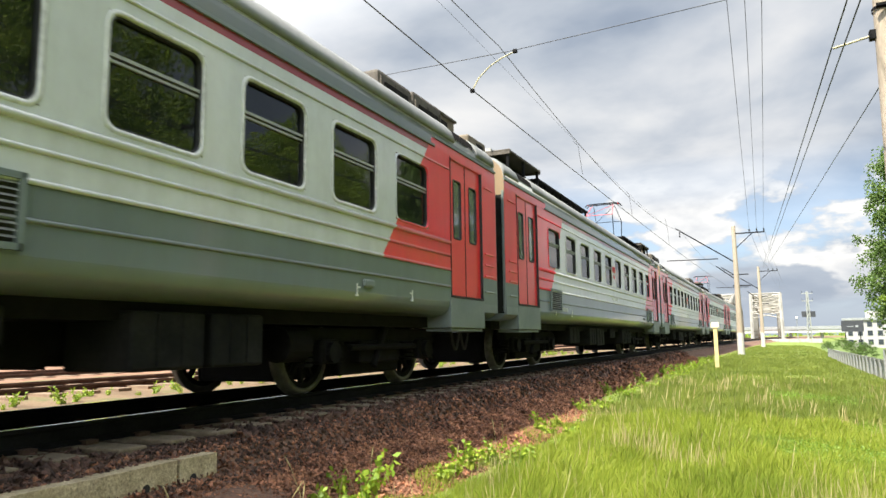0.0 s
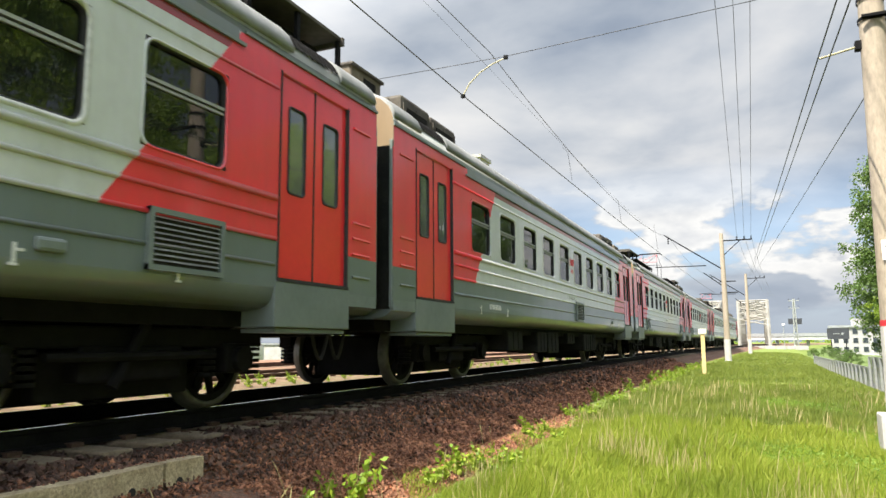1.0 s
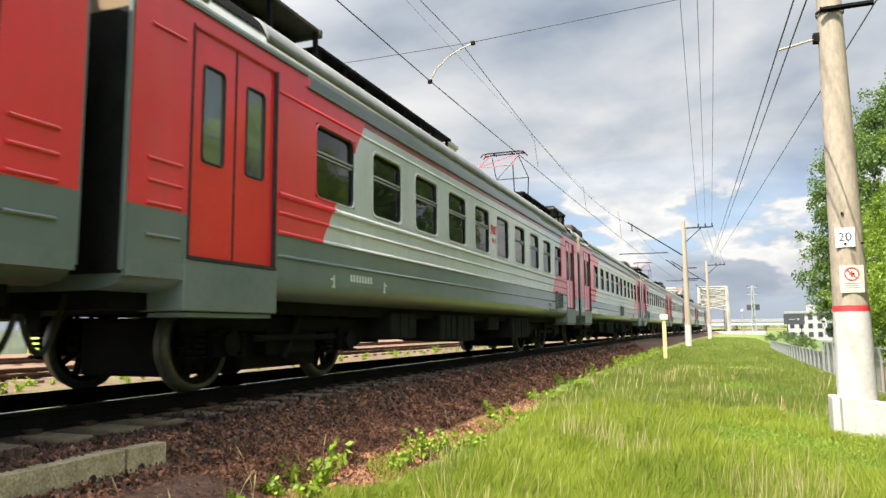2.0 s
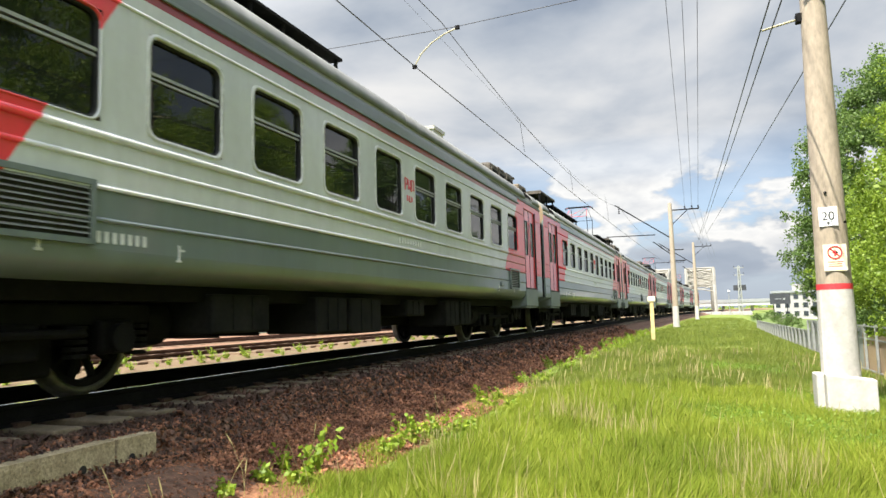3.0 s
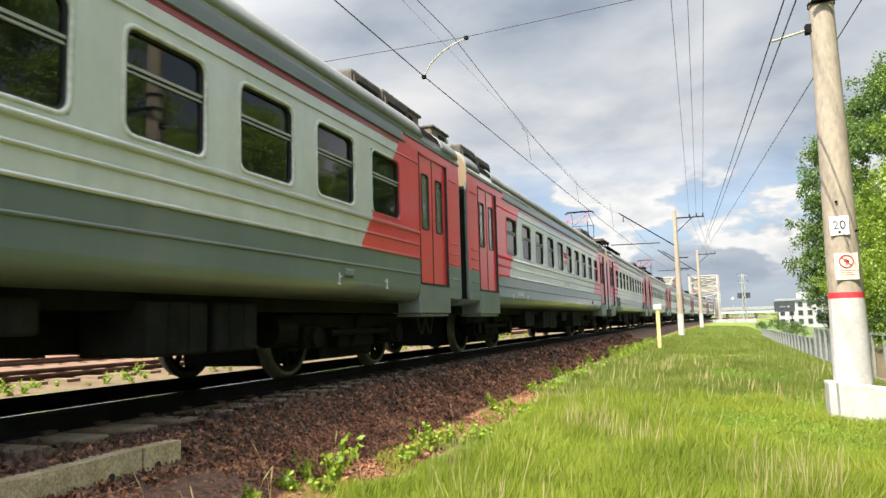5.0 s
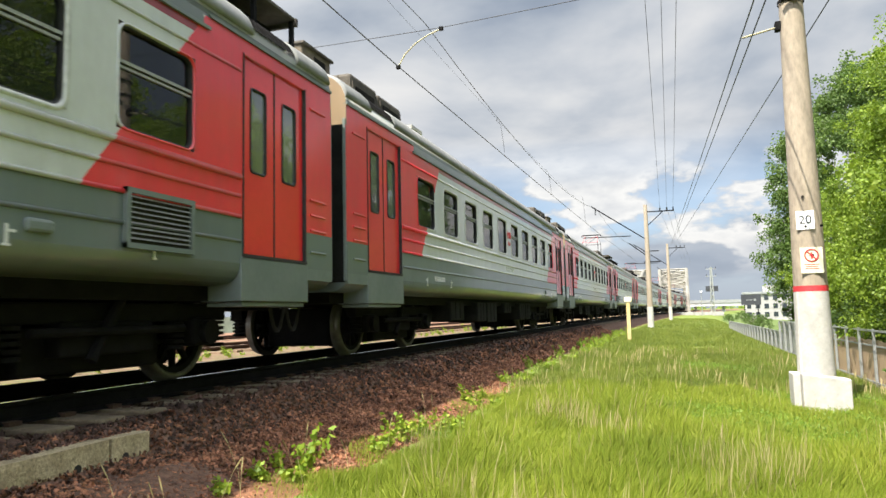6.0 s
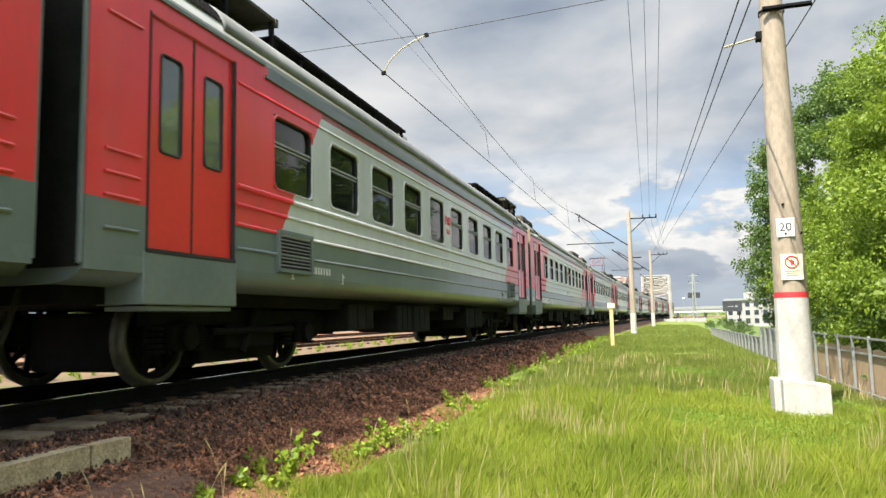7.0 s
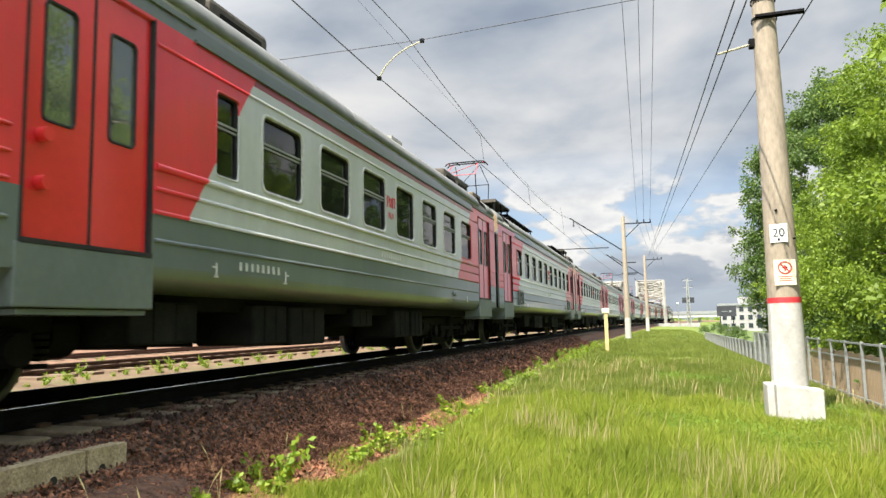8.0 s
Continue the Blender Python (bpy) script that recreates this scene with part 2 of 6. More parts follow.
BALLAST = surface("brown_crushed_stone", (0.14, 0.058, 0.032), (0.40, 0.18, 0.098), 2.2, 0.92, 0, 0.8, fine=60, depth=0.02, island=0.6)
DARK_STONE = surface("dark_crushed_stone", (0.05, 0.026, 0.019), (0.15, 0.082, 0.058), 2.2, 0.85, 0, 0.8, fine=60, depth=0.02, island=0.6)
RUST = surface("rusty_rail", (0.05, 0.032, 0.024), (0.10, 0.062, 0.045), 5, 0.85, 0.0, 0.3, spec=0.2)
RAILTOP = surface("polished_rail_head", (0.62, 0.61, 0.60), (0.74, 0.73, 0.72), 6, 0.09, 1.0, 0.0)
TIE = surface("old_concrete_sleeper", (0.15, 0.115, 0.075), (0.30, 0.24, 0.165), 3, 0.9, 0, 0.5, fine=30)
WIRE = surface("dark_wire", (0.03, 0.03, 0.032), (0.07, 0.07, 0.075), 3, 0.55, 0.6, 0)
INSULATOR = surface("yellowed_rod_paint", (0.28, 0.25, 0.14), (0.40, 0.36, 0.22), 5, 0.5, 0, 0.05)
FAR_TIE = surface("grimy_far_sleeper", (0.15, 0.10, 0.065), (0.25, 0.18, 0.12), 3, 0.95, 0, 0.4, fine=30)
BARK = surface("grey_bark", (0.06, 0.05, 0.04), (0.15, 0.13, 0.10), 3, 0.9, 0, 0.8, stretch=(1, 1, 0.2))
LEAF = leafy("tree_leaf", (0.13, 0.21, 0.015), (0.19, 0.285, 0.024), (0.26, 0.345, 0.038))
DARK_LEAF = leafy("dull_tree_leaf", (0.065, 0.12, 0.022), (0.10, 0.17, 0.034), (0.14, 0.21, 0.05))
GRASS = leafy("grass_blade", (0.20, 0.275, 0.026), (0.265, 0.335, 0.036), (0.35, 0.385, 0.072))
# duller olive far off, and darkened to offset the flat light on broad blades
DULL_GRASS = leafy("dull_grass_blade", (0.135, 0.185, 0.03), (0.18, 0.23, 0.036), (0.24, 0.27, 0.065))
CLOVER = leafy("clover_leaf", (0.12, 0.22, 0.025), (0.17, 0.28, 0.03), (0.23, 0.34, 0.045))
STRAW = leafy("dry_stalk", (0.38, 0.32, 0.16), (0.50, 0.42, 0.22), (0.60, 0.52, 0.30))
WEED = leafy("weed_leaf", (0.16, 0.26, 0.02), (0.28, 0.39, 0.035), (0.42, 0.48, 0.06))
YELLOW = surface("yellow_post_paint", (0.50, 0.38, 0.17), (0.62, 0.50, 0.26), 4, 0.6, 0, 0.1)
GALV = surface("galvanised_steel", (0.24, 0.25, 0.25), (0.37, 0.38, 0.38), 5, 0.5, 0.4, 0.05)
FENCE_TAN = surface("tan_fence_board", (0.30, 0.21, 0.13), (0.44, 0.32, 0.20), 2.2, 0.75, 0, 0.3, stretch=(1, 1, 0.2))
STEEL_TRUSS = surface("pale_painted_truss", (0.21, 0.20, 0.175), (0.31, 0.295, 0.26), 0.3, 0.6, 0.1, 0)
HOUSE_WHITE = surface("white_facade", (0.30, 0.29, 0.28), (0.38, 0.37, 0.36), 0.2, 0.8, 0, 0)
DARK_PANE = surface("dark_window_pane", (0.02, 0.025, 0.03), (0.05, 0.06, 0.07), 0.5, 0.15, 0, 0)
SIGN_BLACK = surface("black_panel", (0.02, 0.022, 0.026), (0.04, 0.042, 0.05), 1, 0.5, 0, 0)
SIGN_CREAM = surface("cream_sign_plate", (0.72, 0.66, 0.45), (0.82, 0.76, 0.56), 6, 0.5, 0, 0)
SIGN_WHITE = surface("white_sign_plate", (0.74, 0.74, 0.73), (0.84, 0.84, 0.83), 6, 0.5, 0, 0)
ORANGE_WALL = surface("orange_panel", (0.60, 0.25, 0.10), (0.72, 0.33, 0.14), 0.3, 0.7, 0, 0)


# ================= mesh helpers =================
def mesh_of(name, bm, *mats):
    me = bpy.data.meshes.new(name)
    bm.to_mesh(me)
    bm.free()
    for m in mats:
        me.materials.append(m)
    return me


def part(name, bm, material, parent=None, label=""):
    """One mesh object from a bmesh (or a shared mesh), under a thing or a part."""
    me = bm if isinstance(bm, bpy.types.Mesh) else mesh_of(name, bm, material)
    ob = new(name, me)
    if parent:
        ob.parent = parent
    return tagged(ob, label)


def quick(name, verts, faces, material):
    me = bpy.data.meshes.new(name)
    me.from_pydata([tuple(v) for v in verts], [], faces)
    me.materials.append(material)
    return me


def box(bm, x0, x1, y0, y1, z0, z1, bevel=0.0, mi=0):
    r = bmesh.ops.create_cube(bm, size=1)
    for v in r["verts"]:
        v.co = Vector(((x0 + x1) / 2 + v.co.x * (x1 - x0), (y0 + y1) / 2 + v.co.y * (y1 - y0), (z0 + z1) / 2 + v.co.z * (z1 - z0)))
    faces = {f for v in r["verts"] for f in v.link_faces}
    for f in faces:
        f.material_index = mi
    if bevel:
        es = list({e for v in r["verts"] for e in v.link_edges})
        bmesh.ops.bevel(bm, geom=es, offset=bevel, segments=2, affect="EDGES", profile=0.5)
    return bm


def boxes(*specs, bevel=0.0):
    bm = bmesh.new()
    for s in specs:
        box(bm, *s, bevel=bevel)
    return bm


def rod(bm, a, b, r0, r1=None, seg=8, caps=True):
    a, b = Vector(a), Vector(b)
    d = b - a
    m = Matrix.Translation((a + b) / 2) @ d.to_track_quat("Z", "Y").to_matrix().to_4x4()
    bmesh.ops.create_cone(bm, cap_ends=caps, segments=seg, radius1=r0, radius2=r0 if r1 is None else r1, depth=d.length, matrix=m)
    return bm


def sweep(points, r, seg=6):
    """One continuous round tube along points."""
    bm = bmesh.new()
    pts = [Vector(p) for p in points]
    rings = []
    for i, p in enumerate(pts):
        d = (pts[min(i + 1, len(pts) - 1)] - pts[max(i - 1, 0)]).normalized()
        side = d.cross(Vector((0, 0, 1)) if abs(d.z) < 0.95 else Vector((1, 0, 0))).normalized()
        up = side.cross(d)
        rings.append([bm.verts.new(p + r * (math.cos(2 * math.pi * k / seg) * side + math.sin(2 * math.pi * k / seg) * up)) for k in range(seg)])
    for a, b in zip(rings, rings[1:]):
        for k in range(seg):
            bm.faces.new((a[k], a[(k + 1) % seg], b[(k + 1) % seg], b[k]))
    return bm


def lathe(bm, profile, seg=24, axis="x", closed=True):
    """Spin (radius, position) pairs round an axis."""
    rings = []
    for r, p in profile:
        ring = []
        for i in range(seg):
            a = 2 * math.pi * i / seg
            c, s = r * math.cos(a), r * math.sin(a)
            ring.append(bm.verts.new((p, c, s) if axis == "x" else (c, s, p)))
        rings.append(ring)
    for q, w in zip(rings, rings[1:]):
        for i in range(seg):
            bm.faces.new((q[i], q[(i + 1) % seg], w[(i + 1) % seg], w[i]))
    if closed:
        bm.faces.new(rings[0][::-1])
        bm.faces.new(rings[-1])
    bmesh.ops.recalc_face_normals(bm, faces=bm.faces)
    return bm


def smooth(ob_or_me):
    me = ob_or_me.data if isinstance(ob_or_me, bpy.types.Object) else ob_or_me
    for p in me.polygons:
        p.use_smooth = len(p.vertices) < 8
    return ob_or_me


# ================= the line of the track =================
TRACK_X, BEND, STRAIGHT_FROM = -5.97, 0.000235, 260.0


def track_x(y):
    if y <= 0:
        return TRACK_X
    if y <= STRAIGHT_FROM:
        return TRACK_X + BEND * y * y
    return TRACK_X + BEND * STRAIGHT_FROM ** 2 + 2 * BEND * STRAIGHT_FROM * (y - STRAIGHT_FROM)


def track_turn(y):
    return -math.degrees(math.atan(2 * BEND * min(max(y, 0), STRAIGHT_FROM)))


def along(points, profile, name, material, closed=False):
    """Sweep a cross-section (u across, z) along y positions of the track."""
    verts, faces, n = [], [], len(profile)
    for y in points:
        x = track_x(y)
        verts += [(x + u, y, z) for u, z in profile]
    k = n if closed else n - 1
    for i in range(len(points) - 1):
        for j in range(k):
            a, b = i * n + j, i * n + (j + 1) % n
            faces.append((a, b, b + n, a + n))
    return quick(name, verts, faces, material)


def ground_z(u):
    """Height of the ground at u metres right of the track's middle."""
    prof = [(-900, -1.2), (-60, -1.0), (-26, -0.75), (-19, -0.55), (-17.0, -0.12), (-8.0, -0.10), (-7.6, -0.15), (-6.6, -0.15), (-6.2, -0.10), (-4.0, -0.11), (-3.0, -0.17), (-1.85, -0.22), (1.40, -0.235), (1.66, -0.30),
            (1.82, -0.49), (2.75, -0.71), (3.1, -0.78), (6.0, -0.84), (8.3, -0.86), (9.4, -1.05), (10.7, -1.55), (11.5, -1.7), (30, -2.6), (60, -3.0), (900, -4.0)]
    for (a, za), (b, zb) in zip(prof, prof[1:]):
        if u <= b:
            f = max(0.0, min(1.0, (u - a) / (b - a)))
            return za + (zb - za) * f
    return -4.0


# ================= ground =================
def build_ground():
    us = sorted({-3000, -900, -300, -120, -60, -40, -26, -22, -19, -17.5, -17, -14, -12.5, -10.8, -9, -8, -7.6, -7.1, -6.6, -6.2, -4, -1.85, 0, 1.40, 1.66, 1.82, 11.5, 13, 16, 20, 30, 45, 60, 100, 300, 900, 3000}
                | {round(1.9 + 0.2 * i, 2) for i in range(48)})
    ys = [-400, -120, -50, -20, -8] + [-4 + 0.35 * i for i in range(120)] + [40 + 2 * i for i in range(30)] + [110 + 10 * i for i in range(16)] + [320, 450, 700, 1200, 2500, 4500]
    verts, faces, n = [], [], len(us)
    for y in ys:
        for u in us:
            z = ground_z(u)
            if 1.9 < u < 12 and y < 110:
                z += 0.05 * noise.noise(Vector((u * 0.7, y * 0.5, 0))) + 0.018 * noise.noise(Vector((u * 2.6, y * 2.2, 5)))
            verts.append((track_x(y) + u, y, z))
    for i in range(len(ys) - 1):
        for j in range(n - 1):
            a = i * n + j
            faces.append((a, a + 1, a + n + 1, a + n))
    m, nt, bs = nodes_of("ground_cover")
    tc = nt.nodes.new("ShaderNodeTexCoord")
    sp = nt.nodes.new("ShaderNodeSeparateXYZ")
    nt.links.new(tc.outputs["Object"], sp.inputs[0])
    yy = maths(nt, "MAXIMUM", sp.outputs[1], 0.0)
    u = maths(nt, "SUBTRACT", maths(nt, "SUBTRACT", sp.outputs[0], TRACK_X), maths(nt, "MULTIPLY", maths(nt, "MULTIPLY", yy, yy), BEND))
    u = maths(nt, "ADD", u, maths(nt, "MULTIPLY", maths(nt, "SUBTRACT", noise_node(nt, 1.1, 4), 0.5), 0.55))
    stones = ramp_node(nt, noise_node(nt, 14, 4), [(0.3, (0.08, 0.042, 0.028)), (0.7, (0.21, 0.115, 0.075))])
    red_bed = ramp_node(nt, noise_node(nt, 3, 5), [(0.3, (0.16, 0.08, 0.046)), (0.7, (0.25, 0.138, 0.084))])
    soil = ramp_node(nt, noise_node(nt, 6, 5), [(0.3, (0.13, 0.055, 0.026)), (0.7, (0.25, 0.115, 0.058))])
    turf = ramp_node(nt, noise_node(nt, 0.9, 6, 0.65), [(0.3, (0.105, 0.15, 0.018)), (0.52, (0.14, 0.19, 0.025)), (0.7, (0.19, 0.205, 0.048))])
    sand = ramp_node(nt, noise_node(nt, 1.5, 6), [(0.35, (0.115, 0.075, 0.04)), (0.55, (0.17, 0.115, 0.064)), (0.68, (0.095, 0.105, 0.032))])
    c = mix_node(nt, maths(nt, "GREATER_THAN", u, -1.75), sand, stones)
    # the train's shade, painted near black into the bed out to the sleeper ends
    under_train = maths(nt, "MULTIPLY", maths(nt, "LESS_THAN", u, 1.45), maths(nt, "GREATER_THAN", u, -1.3))
    c = mix_node(nt, maths(nt, "MULTIPLY", under_train, 0.8), c, (0.022, 0.018, 0.015))
    c = mix_node(nt, maths(nt, "LESS_THAN", u, -7.9), c, red_bed)
    c = mix_node(nt, maths(nt, "LESS_THAN", u, -17.5), c, turf)
    c = mix_node(nt, maths(nt, "GREATER_THAN", u, 2.66), c, soil)
    closed = nt.nodes.new("ShaderNodeMapRange")
    closed.inputs["From Min"].default_value, closed.inputs["From Max"].default_value = 10.5, 15.0
    closed.inputs["To Min"].default_value, closed.inputs["To Max"].default_value = 3.16, 2.70
    nt.links.new(sp.outputs[1], closed.inputs["Value"])
    c = mix_node(nt, maths(nt, "GREATER_THAN", u, closed.outputs[0]), c, turf)
    rough_turf = ramp_node(nt, noise_node(nt, 0.25, 6, 0.65), [(0.35, (0.06, 0.10, 0.018)), (0.6, (0.11, 0.16, 0.03)), (0.72, (0.22, 0.20, 0.14))])
    c = mix_node(nt, maths(nt, "GREATER_THAN", u, 10.6), c, rough_turf)
    grain = noise_node(nt, 30, 4, 0.6)
    c = mix_node(nt, 1.0, c, ramp_node(nt, grain, [(0.25, (0.7, 0.7, 0.7)), (0.75, (1.25, 1.25, 1.25))]), "MULTIPLY")
    nt.links.new(c, bs.inputs["Base Color"])
    bs.inputs["Roughness"].default_value = 0.95
    bump_to(nt, bs, grain, 0.8, 0.03)
    ob = new("ground", quick("ground", verts, faces, m))
    smooth(ob)
    tagged(ob, "railway embankment of brown ballast, bare soil and mown grass", "ground", kind="structure")


build_ground()

Y_TRACK = [-40 + 5 * i for i in range(9)] + [5 + 3 * i for i in range(20)] + [65 + 6 * i for i in range(32)]


def rail_profile(u):
    return [(u - 0.075, -0.18), (u - 0.075, -0.165), (u - 0.012, -0.14), (u - 0.012, -0.05), (u - 0.037, -0.035), (u - 0.037, -0.004),
            (u + 0.037, -0.004), (u + 0.037, -0.035), (u + 0.012, -0.05), (u + 0.012, -0.14), (u + 0.075, -0.165), (u + 0.075, -0.18)]


def build_track(off, name, label, shiny):
    tr = new(name)
    tagged(tr, label, "railway track", kind="structure")
    for s in (-0.76, 0.76):
        r = part("rail", along(Y_TRACK, rail_profile(off + s), "rail", IRON if shiny else RUST), None, tr, "long steel rail with a polished head" if shiny else "long rust-brown steel rail")
        part("rail_head", along(Y_TRACK, [(off + s - 0.036, -0.003), (off + s + 0.034, 0.0), (off + s + 0.036, -0.003)], "rail_head", RAILTOP if shiny else RUST), None, r)
    return tr


track_near = build_track(0, "railway_track", "main railway track on dark concrete sleepers and ballast", True)
track_far = build_track(-10.0 + 5.17, "railway_track_second", "second railway track with rusty rails in reddish ballast", False)
track_third = build_track(-14.4 + 4.6, "railway_track_third", "further railway track with rusty rails in reddish ballast", False)


# ================= the train =================
PITCH = 20.5813
WINDOWS = [-6.722 + 1.4938 * i for i in range(10)]
WIN_W, WIN_Z0, WIN_Z1 = 0.98, 2.20, 3.10
DOOR_A, DOOR_B, DOOR_Z0, DOOR_Z1 = 8.02, 9.33, 1.30, 3.44
HALF = 10.04
SIDE_X = 1.74
ROOF = [(1.74, 3.47), (1.738, 3.62), (1.715, 3.76), (1.66, 3.88), (1.54, 3.995), (1.32, 4.10), (0.9, 4.20), (0.45, 4.25), (0.0, 4.265)]


def rounded(y0, y1, z0, z1, r, seg=4):
    pts = []
    for cy, cz, a0 in ((y1 - r, z1 - r, 0), (y0 + r, z1 - r, 90), (y0 + r, z0 + r, 180), (y1 - r, z0 + r, 270)):
        for i in range(seg + 1):
            a = radians(a0 + 90 * i / seg)
            pts.append((cy + r * math.cos(a), cz + r * math.sin(a)))
    return pts


def ring_mesh(bm, outer, inner, x_out, x_in):
    """A moulded frame between two rounded outlines, from the wall face to inside."""
    a = [bm.verts.new((x_out - 0.004, *p)) for p in outer]
    b = [bm.verts.new((x_out + 0.012, *[q + (w - q) * 0.3 for q, w in zip(p, r)])) for p, r in zip(outer, inner)]
    c = [bm.verts.new((x_out + 0.010, *p)) for p in inner]
    d = [bm.verts.new((x_in, *p)) for p in inner]
    n = len(a)
    for q, w in ((a, b), (b, c), (c, d)):
        for i in range(n):
            bm.faces.new((q[i], q[(i + 1) % n], w[(i + 1) % n], w[i]))
    bmesh.ops.recalc_face_normals(bm, faces=bm.faces)
    return bm


def body_mesh(windows, doors, paint):
    bm = bmesh.new()
    cuts = {-HALF, HALF}
    holes = [(y - w / 2, y + w / 2, WIN_Z0, WIN_Z1) for y, w in windows]
    holes += [(a, b, DOOR_Z0, DOOR_Z1) for a, b in doors]
    ys = sorted(cuts | {h[0] for h in holes} | {h[1] for h in holes})
    zs = sorted({1.2, 3.47} | {h[2] for h in holes} | {h[3] for h in holes})
    for sx in (1, -1):
        grid = {}
        for i, y in enumerate(ys):
            for j, z in enumerate(zs):
                grid[i, j] = bm.verts.new((sx * SIDE_X, y, z))
        for i in range(len(ys) - 1):
            for j in range(len(zs) - 1):
                cy, cz = (ys[i] + ys[i + 1]) / 2, (zs[j] + zs[j + 1]) / 2
                if any(h[0] < cy < h[1] and h[2] < cz < h[3] for h in holes):
                    continue
                q = (grid[i, j], grid[i + 1, j], grid[i + 1, j + 1], grid[i, j + 1])
                bm.faces.new(q if sx > 0 else q[::-1])
        # jambs of the door openings
        for h in holes[len(windows):]:
            o = [(h[0], h[2]), (h[1], h[2]), (h[1], h[3]), (h[0], h[3])]
            a = [bm.verts.new((sx * SIDE_X, *p)) for p in o]
            b = [bm.verts.new((sx * (SIDE_X - 0.12), *p)) for p in o]
            for i in range(4):
                bm.faces.new((a[i], a[(i + 1) % 4], b[(i + 1) % 4], b[i]))
    # roof and lower curve, swept from end to end
    low = [(SIDE_X, 1.2), (1.725, 1.12), (1.68, 1.05), (1.60, 1.0), (1.40, 0.97)]
    for pts in (ROOF, low):
        for sx in (1, -1):
            prev = None
            for y in (-HALF, -4, 0, 4, HALF):
                row = [bm.verts.new((sx * x, y, z)) for x, z in pts]
                if prev:
                    for i in range(len(row) - 1):
                        bm.faces.new((prev[i], prev[i + 1], row[i + 1], row[i]))
                prev = row
    # end walls and floor
    outline = [(x, z) for x, z in low[::-1]] + [(x, z) for x, z in ROOF]
    full = outline + [(-x, z) for x, z in outline[::-1][1:]]
    for y in (-HALF, HALF):
        bm.faces.new([bm.verts.new((x, y, z)) for x, z in full])
    f = [bm.verts.new((x, y, 0.98)) for x, y in ((-1.4, -HALF), (1.4, -HALF), (1.4, HALF), (-1.4, HALF))]
    bm.faces.new(f)
    bmesh.ops.remove_doubles(bm, verts=bm.verts, dist=0.0005)
    bmesh.ops.recalc_face_normals(bm, faces=bm.faces)
    me = mesh_of("body", bm, paint)
    for p in me.polygons:
        p.use_smooth = abs(p.normal.x) < 0.999 and abs(p.normal.y) < 0.5
    return me


def door_leaf_mesh():
    """A door leaf 0.65 wide with a narrow window; built from y 0 to 0.65, z 1.30 up."""
    bm = bmesh.new()
    w, z0, z1 = 0.645, DOOR_Z0 + 0.01, DOOR_Z1 - 0.01
    a, b, c, d = 0.17, 0.475, 2.20, 3.13
    ys, zs = [0.0, a, b, w], [z0, c, d, z1]
    for i in range(3):
        for j in range(3):
            if i == 1 and j == 1:
                continue
            box(bm, -0.03, 0.0, ys[i], ys[i + 1], zs[j], zs[j + 1])
    bmesh.ops.remove_doubles(bm, verts=bm.verts, dist=0.0005)
    return mesh_of("door_leaf", bm, DOOR_RED)


